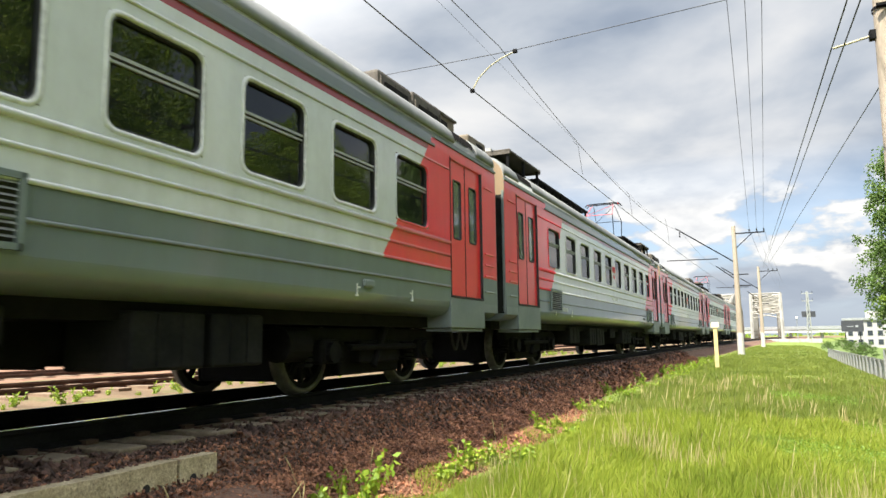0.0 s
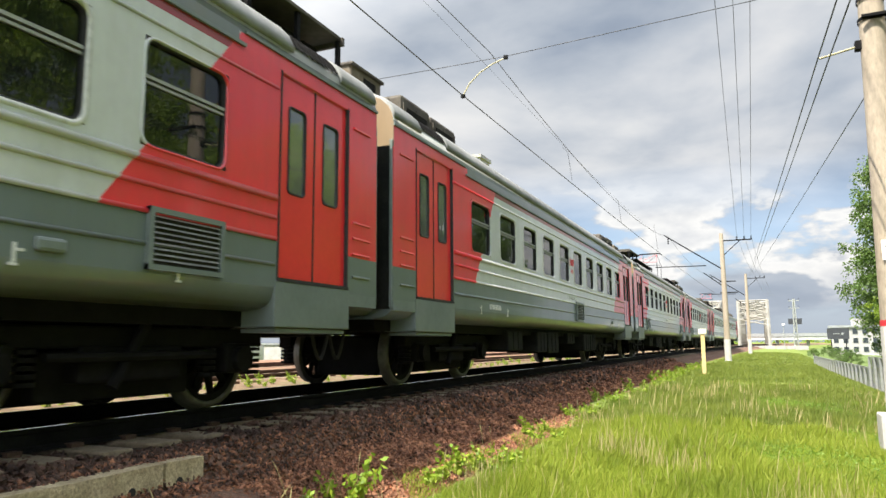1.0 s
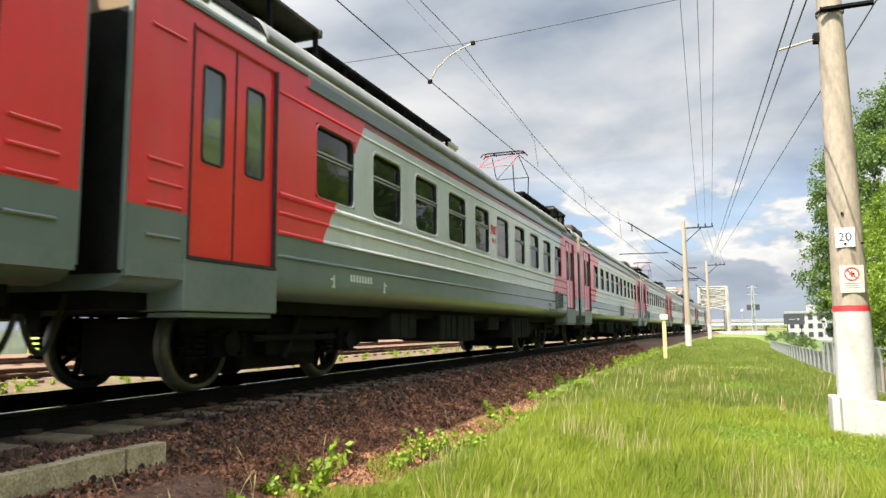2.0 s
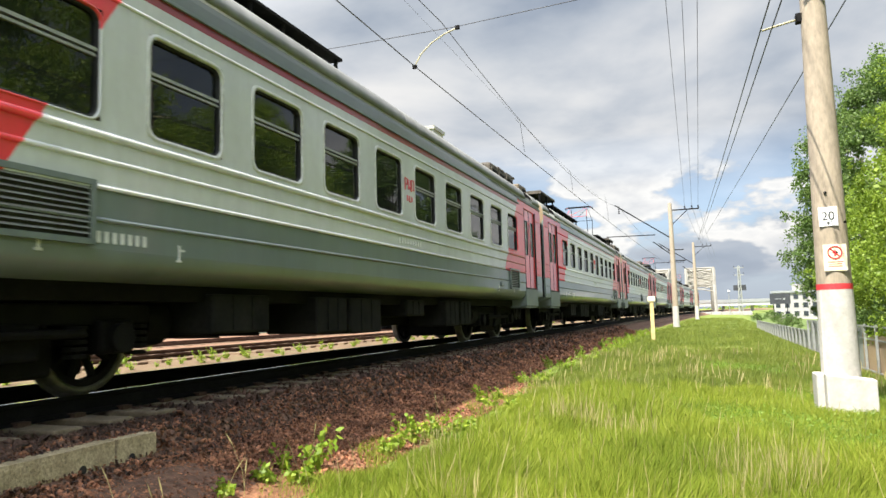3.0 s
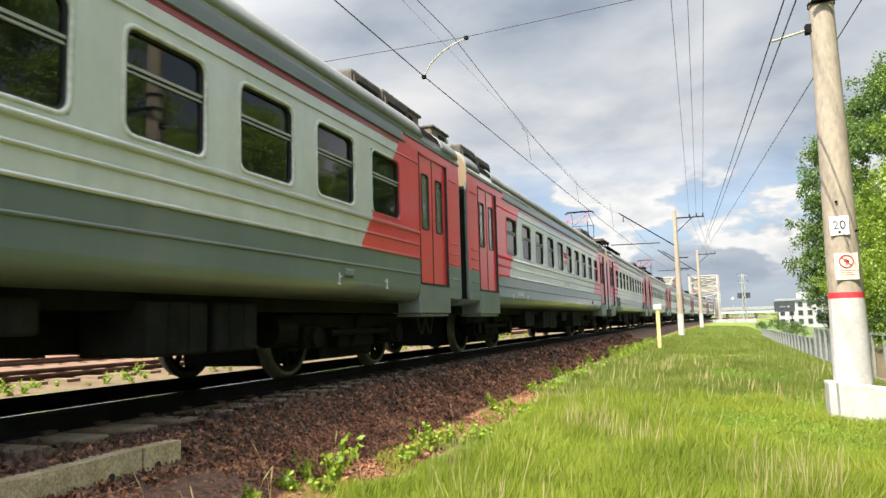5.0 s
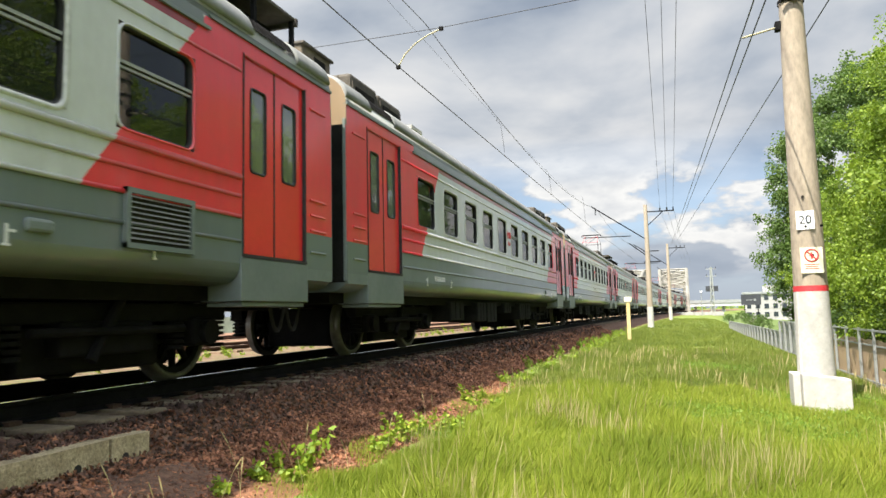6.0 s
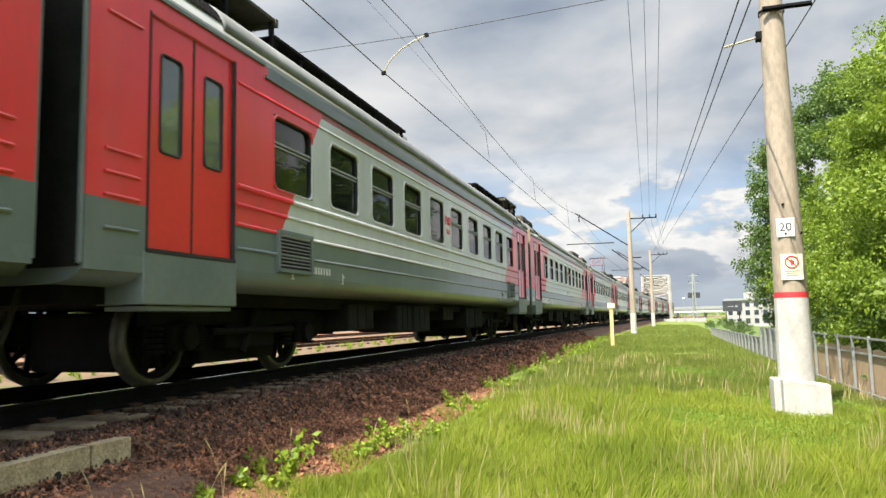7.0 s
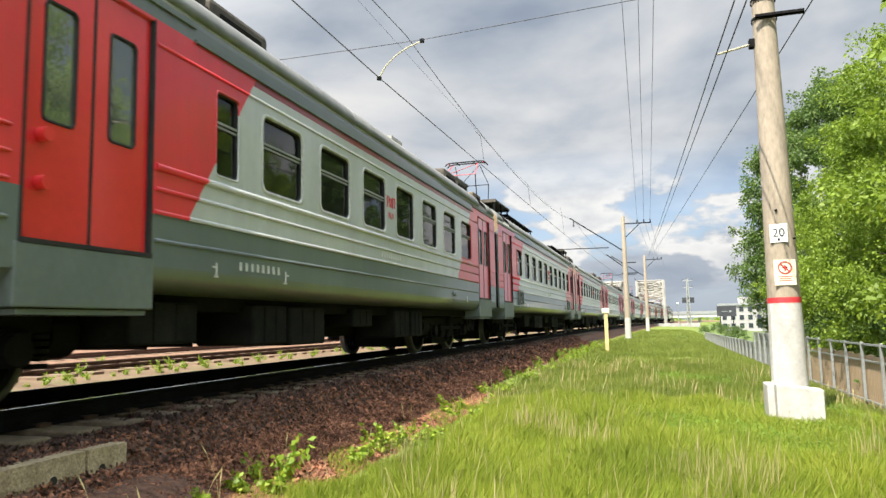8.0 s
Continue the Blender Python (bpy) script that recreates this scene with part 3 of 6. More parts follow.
def build_car(windows, doors, paint, single):
    car = new("train_carriage")
    part("body", body_mesh(windows, doors, paint), None, car, "grey, dark green and red painted ribbed steel body")
    leaf = door_leaf_mesh()
    pane_d = mesh_of("door_pane", boxes((-0.018, -0.012, 0.165, 0.48, 2.195, 3.135)), DOOR_GLASS)
    seal_d = mesh_of("door_seal", ring_mesh(bmesh.new(), rounded(0.158, 0.487, 2.188, 3.142, 0.06), rounded(0.178, 0.467, 2.210, 3.120, 0.05), 0.0, -0.02), RUBBER)
    fr = ring_mesh(bmesh.new(), rounded(-0.525, 0.525, WIN_Z0 - 0.035, WIN_Z1 + 0.035, 0.14), rounded(-0.48, 0.48, WIN_Z0 + 0.010, WIN_Z1 - 0.010, 0.105), SIDE_X, SIDE_X - 0.07)
    frame_m = smooth(mesh_of("window_frame", fr, STEP_FRAME))
    gasket_m = mesh_of("gasket", ring_mesh(bmesh.new(), rounded(-0.476, 0.476, WIN_Z0 + 0.014, WIN_Z1 - 0.014, 0.10), rounded(-0.46, 0.46, WIN_Z0 + 0.03, WIN_Z1 - 0.03, 0.09), SIDE_X - 0.02, SIDE_X - 0.06), RUBBER)
    pane_lo = mesh_of("pane", boxes((SIDE_X - 0.046, SIDE_X - 0.04, -0.47, 0.47, WIN_Z0 + 0.02, 2.735)), GLASS)
    pane_hi = mesh_of("pane", boxes((SIDE_X - 0.056, SIDE_X - 0.05, -0.47, 0.47, 2.775, WIN_Z1 - 0.02)), GLASS)
    pane_one = mesh_of("pane", boxes((SIDE_X - 0.046, SIDE_X - 0.04, -0.47, 0.47, WIN_Z0 + 0.02, WIN_Z1 - 0.02)), GLASS)
    bar_m = mesh_of("vent_rail", boxes((SIDE_X - 0.05, SIDE_X - 0.02, -0.47, 0.47, 2.715, 2.738), (SIDE_X - 0.055, SIDE_X - 0.012, -0.47, 0.47, 2.757, 2.785)), ALU)
    for sx in (1, -1):
        turn = pose(0, 0, 0) if sx > 0 else pose(0, 0, 0, 0, 0, 180)
        for i, (y, wide) in enumerate(windows):
            ends = i in (0, len(windows) - 1)
            k = wide / WIN_W
            if ends:
                # the end windows lie in the slanting edge of the red, so their frames are painted with the body
                rim = ring_mesh(bmesh.new(), rounded(y - 0.502 * k, y + 0.502 * k, WIN_Z0 - 0.012, WIN_Z1 + 0.012, 0.12 * k), rounded(y - 0.48 * k, y + 0.48 * k, WIN_Z0 + 0.010, WIN_Z1 - 0.010, 0.105 * k), SIDE_X, SIDE_X - 0.07)
                w = part("window", smooth(mesh_of("window_frame", rim, paint)), None, car, "rounded window frame painted with the body, tilting upper pane")
                w.matrix_basis = turn
                at = pose(0, y, 0) @ Matrix.Diagonal((1, k, 1, 1))
            else:
                w = part("window", frame_m, None, car, "rounded grey window frame with a tilting upper pane")
                w.matrix_basis = turn @ pose(0, sx * y, 0)
                at = Matrix.Identity(4)
            inner = [("gasket", gasket_m)] + ([("pane", pane_one)] if i == single else [("pane", pane_lo), ("pane", pane_hi), ("vent_rail", bar_m)])
            for nm, me in inner:
                part(nm, me, None, w).matrix_basis = at
        for lo, hi in doors:
            s = -1 if lo < 0 else 1
            for k in (0, 1):
                y = lo + 0.005 + (hi - lo) / 2 * k
                d = part("door_leaf", leaf, None, car, "red sliding door leaf with a narrow window")
                d.matrix_basis = pose(sx * (SIDE_X - 0.035), y if sx > 0 else y + 0.645, 0, 0, 0, 0 if sx > 0 else 180)
                part("pane", pane_d, None, d)
                part("gasket", seal_d, None, d)
            a, b = lo - 0.05, hi + 0.05
            st = boxes((sx * 1.25, sx * (SIDE_X + 0.012), a, b, 0.81, 1.27), bevel=0.012)
            box(st, sx * 1.3, sx * (SIDE_X - 0.02), a + 0.06, b - 0.06, 0.76, 0.80)
            part("doorstep_box", st, STEP_GREY, car, "dark grey steel step box under the door")
            c, d = sorted((hi + 0.05 if s > 0 else lo - 0.05, s * (HALF - 0.002)))
            part("end_skirt", boxes((sx * 1.5, sx * (SIDE_X + 0.003), c, d, 1.08, 1.22)), STEP_GREY, car)
            thr = boxes((sx * 1.68, sx * (SIDE_X + 0.018), a + 0.03, b - 0.03, 1.268, 1.302))
            part("threshold", thr, RUBBER, car, "worn dark rubber door threshold")
            for e in (a + 0.03, b - 0.052):
                part("door_seal", boxes((sx * 1.70, sx * (SIDE_X + 0.008), e, e + 0.022, 1.30, 3.45)), RUBBER, car)
            mid = (lo + hi) / 2
            part("centre_seal", boxes((sx * 1.70, sx * (SIDE_X - 0.028), mid - 0.011, mid + 0.011, 1.31, 3.43)), RUBBER, car)
            # short ribs on the end panel
            e, f = (hi + 0.12, hi + 0.52) if s > 0 else (lo - 0.52, lo - 0.12)
            for z in (3.24, 2.08, 1.89, 1.70, 1.43):
                part("short_rib", rod(bmesh.new(), (sx * (SIDE_X + 0.004), e, z), (sx * (SIDE_X + 0.004), f, z), 0.017, seg=8), paint, car)
            part("gutter", boxes((sx * 1.70, sx * (SIDE_X + 0.02), *sorted((lo - 0.6 if s > 0 else hi + 0.6, s * HALF)), 3.60, 3.635)), STEP_GREY, car)
        for z, r in ((2.10, 0.034), (1.90, 0.022), (1.685, 0.024), (1.43, 0.020), (3.24, 0.018)):
            rb = rod(bmesh.new(), (sx * SIDE_X, doors[0][1] + 0.06, z), (sx * SIDE_X, doors[-1][0] - 0.06, z), r, seg=12)
            smooth(part("rib", rb, paint, car))
        part("gutter", boxes((sx * 1.70, sx * (SIDE_X + 0.028), doors[0][1] + 0.6, doors[-1][0] - 0.6, 3.462, 3.495)), STEP_GREY, car, "thin dark rain gutter")
    # gangways
    for s in (-1, 1):
        g = bmesh.new()
        for k in range(3):
            y0, y1 = sorted((s * (HALF + 0.08 * k), s * (HALF + 0.06 + 0.08 * k)))
            box(g, -0.85 + 0.03 * (k % 2), 0.85 - 0.03 * (k % 2), y0, y1, 1.05, 3.38, bevel=0.01)
        part("gangway", g, RUBBER, car, "black rubber gangway bellows")
        # a near-black sheet covers the end wall below its beige top
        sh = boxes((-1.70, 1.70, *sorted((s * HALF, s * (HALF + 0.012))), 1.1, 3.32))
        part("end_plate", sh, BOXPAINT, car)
        for sx in (1, -1):
            part("corner_post", boxes((*sorted((sx * 1.69, sx * 1.736)), *sorted((s * (HALF + 0.001), s * (HALF + 0.03))), 1.12, 3.40), bevel=0.01), STEP_GREY, car)
        cp = boxes((-0.16, 0.16, *sorted((s * 9.64, s * 10.26)), 0.86, 1.16), (-0.5, 0.5, *sorted((s * 9.74, s * 10.03)), 0.75, 1.0), bevel=0.02)
        part("coupler", cp, IRON, car)
        for x in (-0.9, 0.9):
            pts = [(x, s * (9.84 + 0.42 * i / 8), 0.95 - 0.5 * math.sin(math.pi * i / 9)) for i in range(9)]
            part("brake_hose", sweep(pts, 0.025), RUBBER, car)
    # floor, partitions and benches behind the glass
    inner = boxes((-1.6, 1.6, -9.94, 9.94, 1.26, 1.29), (-1.55, 1.55, -7.6, 7.6, 3.46, 3.50))
    part("interior_lining", inner, SEAT, car)
    part("vestibule_lining", boxes((-1.6, 1.6, -7.65, -7.60, 1.29, 3.6), (-1.6, 1.6, 7.60, 7.65, 1.29, 3.6), (-1.6, 1.6, -10.0, -9.96, 1.29, 3.45), (-1.6, 1.6, 9.96, 10.0, 1.29, 3.45)), PALE_LINING, car)
    bench = boxes((0.5, 1.6, -0.25, 0.25, 1.7, 1.8), (0.5, 1.6, -0.04, 0.04, 1.6, 2.33), bevel=0.02)
    bench_m = mesh_of("bench", bench, SEAT)
    for i in range(9):
        for sx in (0, 180):
            b = part("bench", bench_m, None, car)
            b.matrix_basis = pose(0, -5.975 + 1.4938 * i, 0, 0, 0, sx)
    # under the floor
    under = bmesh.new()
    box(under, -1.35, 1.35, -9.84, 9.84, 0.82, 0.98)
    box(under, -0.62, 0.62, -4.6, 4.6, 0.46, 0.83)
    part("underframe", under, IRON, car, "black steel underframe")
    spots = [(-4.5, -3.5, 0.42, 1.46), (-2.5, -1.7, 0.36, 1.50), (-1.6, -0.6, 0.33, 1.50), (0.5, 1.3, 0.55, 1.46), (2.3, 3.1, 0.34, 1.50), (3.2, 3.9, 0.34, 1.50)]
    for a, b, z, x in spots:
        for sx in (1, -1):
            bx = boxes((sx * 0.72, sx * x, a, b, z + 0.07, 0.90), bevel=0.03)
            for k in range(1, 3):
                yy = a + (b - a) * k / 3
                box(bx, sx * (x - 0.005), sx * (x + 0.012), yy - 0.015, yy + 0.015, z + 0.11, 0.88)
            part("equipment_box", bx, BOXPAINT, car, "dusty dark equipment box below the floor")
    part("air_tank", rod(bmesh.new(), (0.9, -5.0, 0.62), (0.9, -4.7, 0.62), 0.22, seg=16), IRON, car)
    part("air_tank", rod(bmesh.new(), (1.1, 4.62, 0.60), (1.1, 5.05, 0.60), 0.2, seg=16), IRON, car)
    for s in (-1, 1):
        build_bogie(car, s * 6.80)
    return car


def build_bogie(car, yc):
    bm = bmesh.new()
    for sx in (1, -1):
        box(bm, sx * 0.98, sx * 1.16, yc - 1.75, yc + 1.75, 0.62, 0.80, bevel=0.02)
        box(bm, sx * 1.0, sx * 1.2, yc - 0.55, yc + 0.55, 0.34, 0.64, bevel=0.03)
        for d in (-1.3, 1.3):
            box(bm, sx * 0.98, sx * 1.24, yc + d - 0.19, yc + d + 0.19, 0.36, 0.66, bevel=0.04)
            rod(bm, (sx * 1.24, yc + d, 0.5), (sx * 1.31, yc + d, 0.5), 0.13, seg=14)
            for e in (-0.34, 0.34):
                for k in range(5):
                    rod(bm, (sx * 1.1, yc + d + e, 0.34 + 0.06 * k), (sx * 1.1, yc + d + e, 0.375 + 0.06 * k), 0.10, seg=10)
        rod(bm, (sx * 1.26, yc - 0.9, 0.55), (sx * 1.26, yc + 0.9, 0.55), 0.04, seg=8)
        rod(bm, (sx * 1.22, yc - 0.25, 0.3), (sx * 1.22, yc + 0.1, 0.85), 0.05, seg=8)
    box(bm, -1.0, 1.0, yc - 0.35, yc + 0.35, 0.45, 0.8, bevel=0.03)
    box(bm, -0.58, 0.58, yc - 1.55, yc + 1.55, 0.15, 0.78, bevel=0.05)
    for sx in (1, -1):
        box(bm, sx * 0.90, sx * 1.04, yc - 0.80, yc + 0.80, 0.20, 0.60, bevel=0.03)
    part("bogie_frame", bm, IRON, car, "near-black bogie frame with springs and axle boxes")
    for d in (-1.3, 1.3):
        wm = bmesh.new()
        rod(wm, (-1.2, 0, 0), (1.2, 0, 0), 0.085, seg=12)
        for sx in (1, -1):
            lathe(wm, [(0.17, sx * 0.70), (0.17, sx * 0.87)], 16)
            lathe(wm, [(0.37, sx * 0.735), (0.37, sx * 0.845), (0.43, sx * 0.85), (0.43, sx * 0.73), (0.37, sx * 0.735)], 32, closed=False)
            for k in range(10):
                a = 2 * math.pi * k / 10
                p = Vector((sx * 0.79, math.cos(a), math.sin(a)))
                rod(wm, (p.x, p.y * 0.15, p.z * 0.15), (p.x, p.y * 0.39, p.z * 0.39), 0.045, 0.035, seg=6)
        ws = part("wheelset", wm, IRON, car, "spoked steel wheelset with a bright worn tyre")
        ws.location = (0, yc + d, 0.5)
        for sx in (1, -1):
            ty = lathe(bmesh.new(), [(0.43, sx * 0.735), (0.43, sx * 0.862), (0.455, sx * 0.868), (0.49, sx * 0.86), (0.50, sx * 0.78), (0.505, sx * 0.76), (0.528, sx * 0.745), (0.525, sx * 0.725), (0.43, sx * 0.735)], 40, closed=False)
            smooth(part("tyre", ty, TREAD, ws, "bright worn steel tyre"))


STEP_FRAME = surface("grey_window_frame", (0.52, 0.52, 0.49), (0.60, 0.60, 0.565), 2, 0.4, 0, 0.05)


def roof_patch(s, y0, y1, off=0.03):
    """A patch that follows the curve of the roof shoulder."""
    bm = bmesh.new()
    pts = [(1.705, 3.80), (1.66, 3.885), (1.54, 4.0), (1.32, 4.105), (1.05, 4.17)]
    rows = []
    for y in (y0, y1):
        rows.append([bm.verts.new((s * (x + off), y, z + off)) for x, z in pts])
    for i in range(len(pts) - 1):
        bm.faces.new((rows[0][i], rows[0][i + 1], rows[1][i + 1], rows[1][i]))
    return bm


def roof_cover(s, y0, y1, off=0.035):
    """The thick outer skin of the roof shoulder, with a turned-down rim at each end."""
    bm = bmesh.new()
    pts = [(1.722, 3.72), (1.705, 3.80), (1.66, 3.885), (1.54, 4.0), (1.32, 4.105), (1.05, 4.17)]
    rows = []
    for y, o in ((y0, -0.02), (y0, off * 0.7), (y0 + 0.03, off), (y1 - 0.03, off), (y1, off * 0.7), (y1, -0.02)):
        rows.append([bm.verts.new((s * (x + o), y, z + o * (0.2 + 0.16 * k))) for k, (x, z) in enumerate(pts)])
    for p, q in zip(rows, rows[1:]):
        for i in range(len(pts) - 1):
            bm.faces.new((p[i], p[i + 1], q[i + 1], q[i]))
    for i in range(1, len(rows) - 2):
        p, q = rows[i], rows[i + 1]
        lo = [bm.verts.new((v.co.x - s * 0.06, v.co.y, v.co.z - 0.015)) for v in (p[0], q[0])]
        bm.faces.new((p[0], q[0], lo[1], lo[0]))
    bmesh.ops.recalc_face_normals(bm, faces=bm.faces)
    return bm


def add_roof_set(car, s, style):
    """Fan housings or a resistor rack on the roof at the end s of a carriage."""
    def ys(a, b):
        return sorted((s * a, s * b))
    for sx in (1, -1):
        # a black sheet on the roof shoulder stands in for the dark recess
        part("roof_grille", roof_patch(sx, *ys(8.22, 9.14), off=0.012), SOOT_AND_RECESS, car, "dark wire-mesh grille in the roof shoulder")
        for k in range(9):
            y = s * (8.27 + 0.1 * k)
            part("grille_bar", sweep([(sx * (xa + 0.02), y, za + 0.02) for xa, za in ROOF[2:7]], 0.007, 5), IRON, car)
        smooth(part("roof_cover", roof_cover(sx, *ys(0.002, 8.21)), ROOF_SKIN, car, "light grey sooty roof skin with a rolled edge"))
        smooth(part("roof_cover", roof_cover(sx, *ys(9.16, 10.02)), ROOF_SKIN, car, "light grey sooty roof skin with a rolled edge"))
    sooty = "sooty brown flat-sided housing on the roof"
    if style in ("fans", "blocks"):
        part("fan_housing", boxes((-1.0, 1.0, *ys(9.05, 9.95), 4.16, 4.66), bevel=0.04), BEIGE_TOP, car, "sooty beige fan housing on the roof")
        part("housing_lid", boxes((-1.04, 1.04, *ys(9.02, 9.98), 4.62, 4.67), bevel=0.015), ROOFBOX, car)
        part("housing_vent", boxes((-1.01, 1.01, *ys(9.25, 9.6), 4.42, 4.54)), SOOT_AND_RECESS, car)
        # a chain of flat-sided resistor housings with gaps and lifting lugs
        n = 2 if style == "fans" else 3
        w = 2.15 / n
        for k in range(n):
            a = 6.65 + (w + 0.04) * k
            hb = boxes((-1.24, 1.24, *ys(a, a + w), 4.08, 4.50 + 0.03 * (k % 2)), bevel=0.06)
            for q in (0.08, w * 0.5, w - 0.08):
                box(hb, -1.255, 1.255, *ys(a + q - 0.02, a + q + 0.02), 4.08, 4.40)
            hs = part("resistor_housing", hb, ROOFBOX, car, sooty)
            part("housing_slot", boxes((-1.262, 1.262, *ys(a + 0.18, a + w - 0.18), 4.26, 4.34)), SOOT_AND_RECESS, hs)
        part("roof_vent", boxes((-0.6, 0.6, *ys(5.9, 6.3), 4.2, 4.36), (-0.7, 0.7, *ys(5.85, 6.35), 4.36, 4.39)), ROOFBOX, car)
    else:
        # a canopy on posts over black gear, and a raised walkway behind it
        if style == "rack":
            c0, c1, w0, w1 = 6.55, 8.72, 1.45, 6.5
            part("fan_housing", boxes((-1.0, 1.0, *ys(9.02, 9.95), 4.16, 4.62), bevel=0.04), BEIGE_TOP, car, "sooty beige fan housing on the roof")
            part("housing_vent", boxes((-1.01, 1.01, *ys(9.2, 9.55), 4.40, 4.52)), SOOT_AND_RECESS, car)
        else:
            c0, c1, w0, w1 = 7.85, 9.75, 4.3, 7.7
        part("canopy", boxes((-1.40, 1.40, *ys(c0, c1), 4.52, 4.57), (-1.42, 1.42, *ys(c1 - 0.06, c1), 4.46, 4.57), (-1.42, 1.42, *ys(c0, c0 + 0.06), 4.46, 4.57), bevel=0.01), ROOFBOX, car, "flat sooty canopy on posts over the roof gear")
        for f in (0.03, 0.5, 0.97):
            y = c0 + (c1 - c0) * f
            for x in (-1.35, 1.35):
                part("canopy_post", boxes((x - 0.025, x + 0.025, s * y - 0.03, s * y + 0.03, 4.0, 4.53)), IRON, car)
        n = 4
        for k in range(n):
            a = c0 + 0.12 + (c1 - c0 - 0.24) * k / n
            part("resistor_stack", boxes((-1.12, 1.12, *ys(a + 0.04, a + (c1 - c0 - 0.24) / n - 0.04), 4.12, 4.42), bevel=0.03), SOOT_AND_RECESS, car, "black resistor stack under the canopy")
        p = boxes((-1.34, 1.34, *ys(w0, w1), 4.36, 4.40))
        for k in range(8):
            for x in (-1.28, 1.28):
                y = s * (w0 + 0.1 + (w1 - w0 - 0.2) * k / 7)
                rod(p, (x, y, 4.06), (x, y, 4.37), 0.03, seg=6)
        part("roof_walkway", p, SOOT_AND_RECESS, car, "raised sooty walkway along the roof")


# black of the roof gear, also painted where openings and slots lie dark
SOOT_AND_RECESS = surface("soot_and_recess_black", (0.006, 0.006, 0.006), (0.02, 0.018, 0.016), 5, 0.85, 0, 0.3, spec=0.1)
ROOF_SKIN = surface("light_grey_roof_paint", (0.15, 0.155, 0.15), (0.26, 0.265, 0.26), 0.9, 0.72, 0, 0.1, fine=6, contrast=0.14)
BEIGE_TOP = surface("sooty_beige_housing", (0.09, 0.072, 0.05), (0.22, 0.175, 0.115), 1.1, 0.75, 0, 0.3)


def add_pantograph(car, y):
    z0, z1 = 4.42, 6.25
    base = boxes((-0.75, 0.75, y - 0.9, y - 0.8, 4.36, 4.44), (-0.75, 0.75, y + 0.8, y + 0.9, 4.36, 4.44), (-0.75, -0.68, y - 0.9, y + 0.9, 4.36, 4.44), (0.68, 0.75, y - 0.9, y + 0.9, 4.36, 4.44))
    for x in (-0.7, 0.7):
        for d in (-0.8, 0.8):
            rod(base, (x, y + d, 4.1), (x, y + d, 4.36), 0.07, seg=10)
    pb = part("pantograph_base", base, ROOFBOX, car)
    knee = 5.62

    def bar(name, a, b, r, mat):
        part(name, rod(bmesh.new(), a, b, r, seg=8), mat, pb)
    for s in (-1, 1):
        up = PAN_RED if s < 0 else IRON
        for x in (-0.55, 0.55):
            bar("lower_arm", (x, y + s * 0.75, z0), (x, y + s * 0.98, knee), 0.017, IRON)
            bar("upper_arm", (x, y + s * 0.98, knee), (x * 0.8, y + s * 0.14, z1 - 0.08), 0.013, up)
        bar("diagonal_rod", (-0.55, y + s * 0.98, knee), (0.44, y + s * 0.14, z1 - 0.08), 0.009, up)
        bar("knee_rod", (-0.55, y + s * 0.98, knee), (0.55, y + s * 0.98, knee), 0.013, up)
    for d in (-0.14, 0.14):
        pts = [(-0.74, z1 - 0.10), (-0.66, z1 - 0.02), (-0.5, z1), (0.5, z1), (0.66, z1 - 0.02), (0.74, z1 - 0.10)]
        part("collector_strip", sweep([(x, y + d, z) for x, z in pts], 0.022, 8), IRON, pb, "dark collector strip touching the wire")
    for x in (-0.62, -0.3, 0.3, 0.62):
        part("head_link", rod(bmesh.new(), (x, y - 0.16, z1 - 0.03), (x, y + 0.16, z1 - 0.03), 0.018, seg=8), PAN_RED if abs(x) > 0.5 else IRON, pb)


BAR_LOW = mesh_of("stencilled_bar", boxes((-0.012, 0.0, 0.0, 0.042, 0.0, 0.09)), WHITE_MARK)
BAR_MID = mesh_of("stencilled_bar", boxes((-0.012, 0.0, 0.0, 0.06, 0.0, 0.09)), WHITE_MARK)


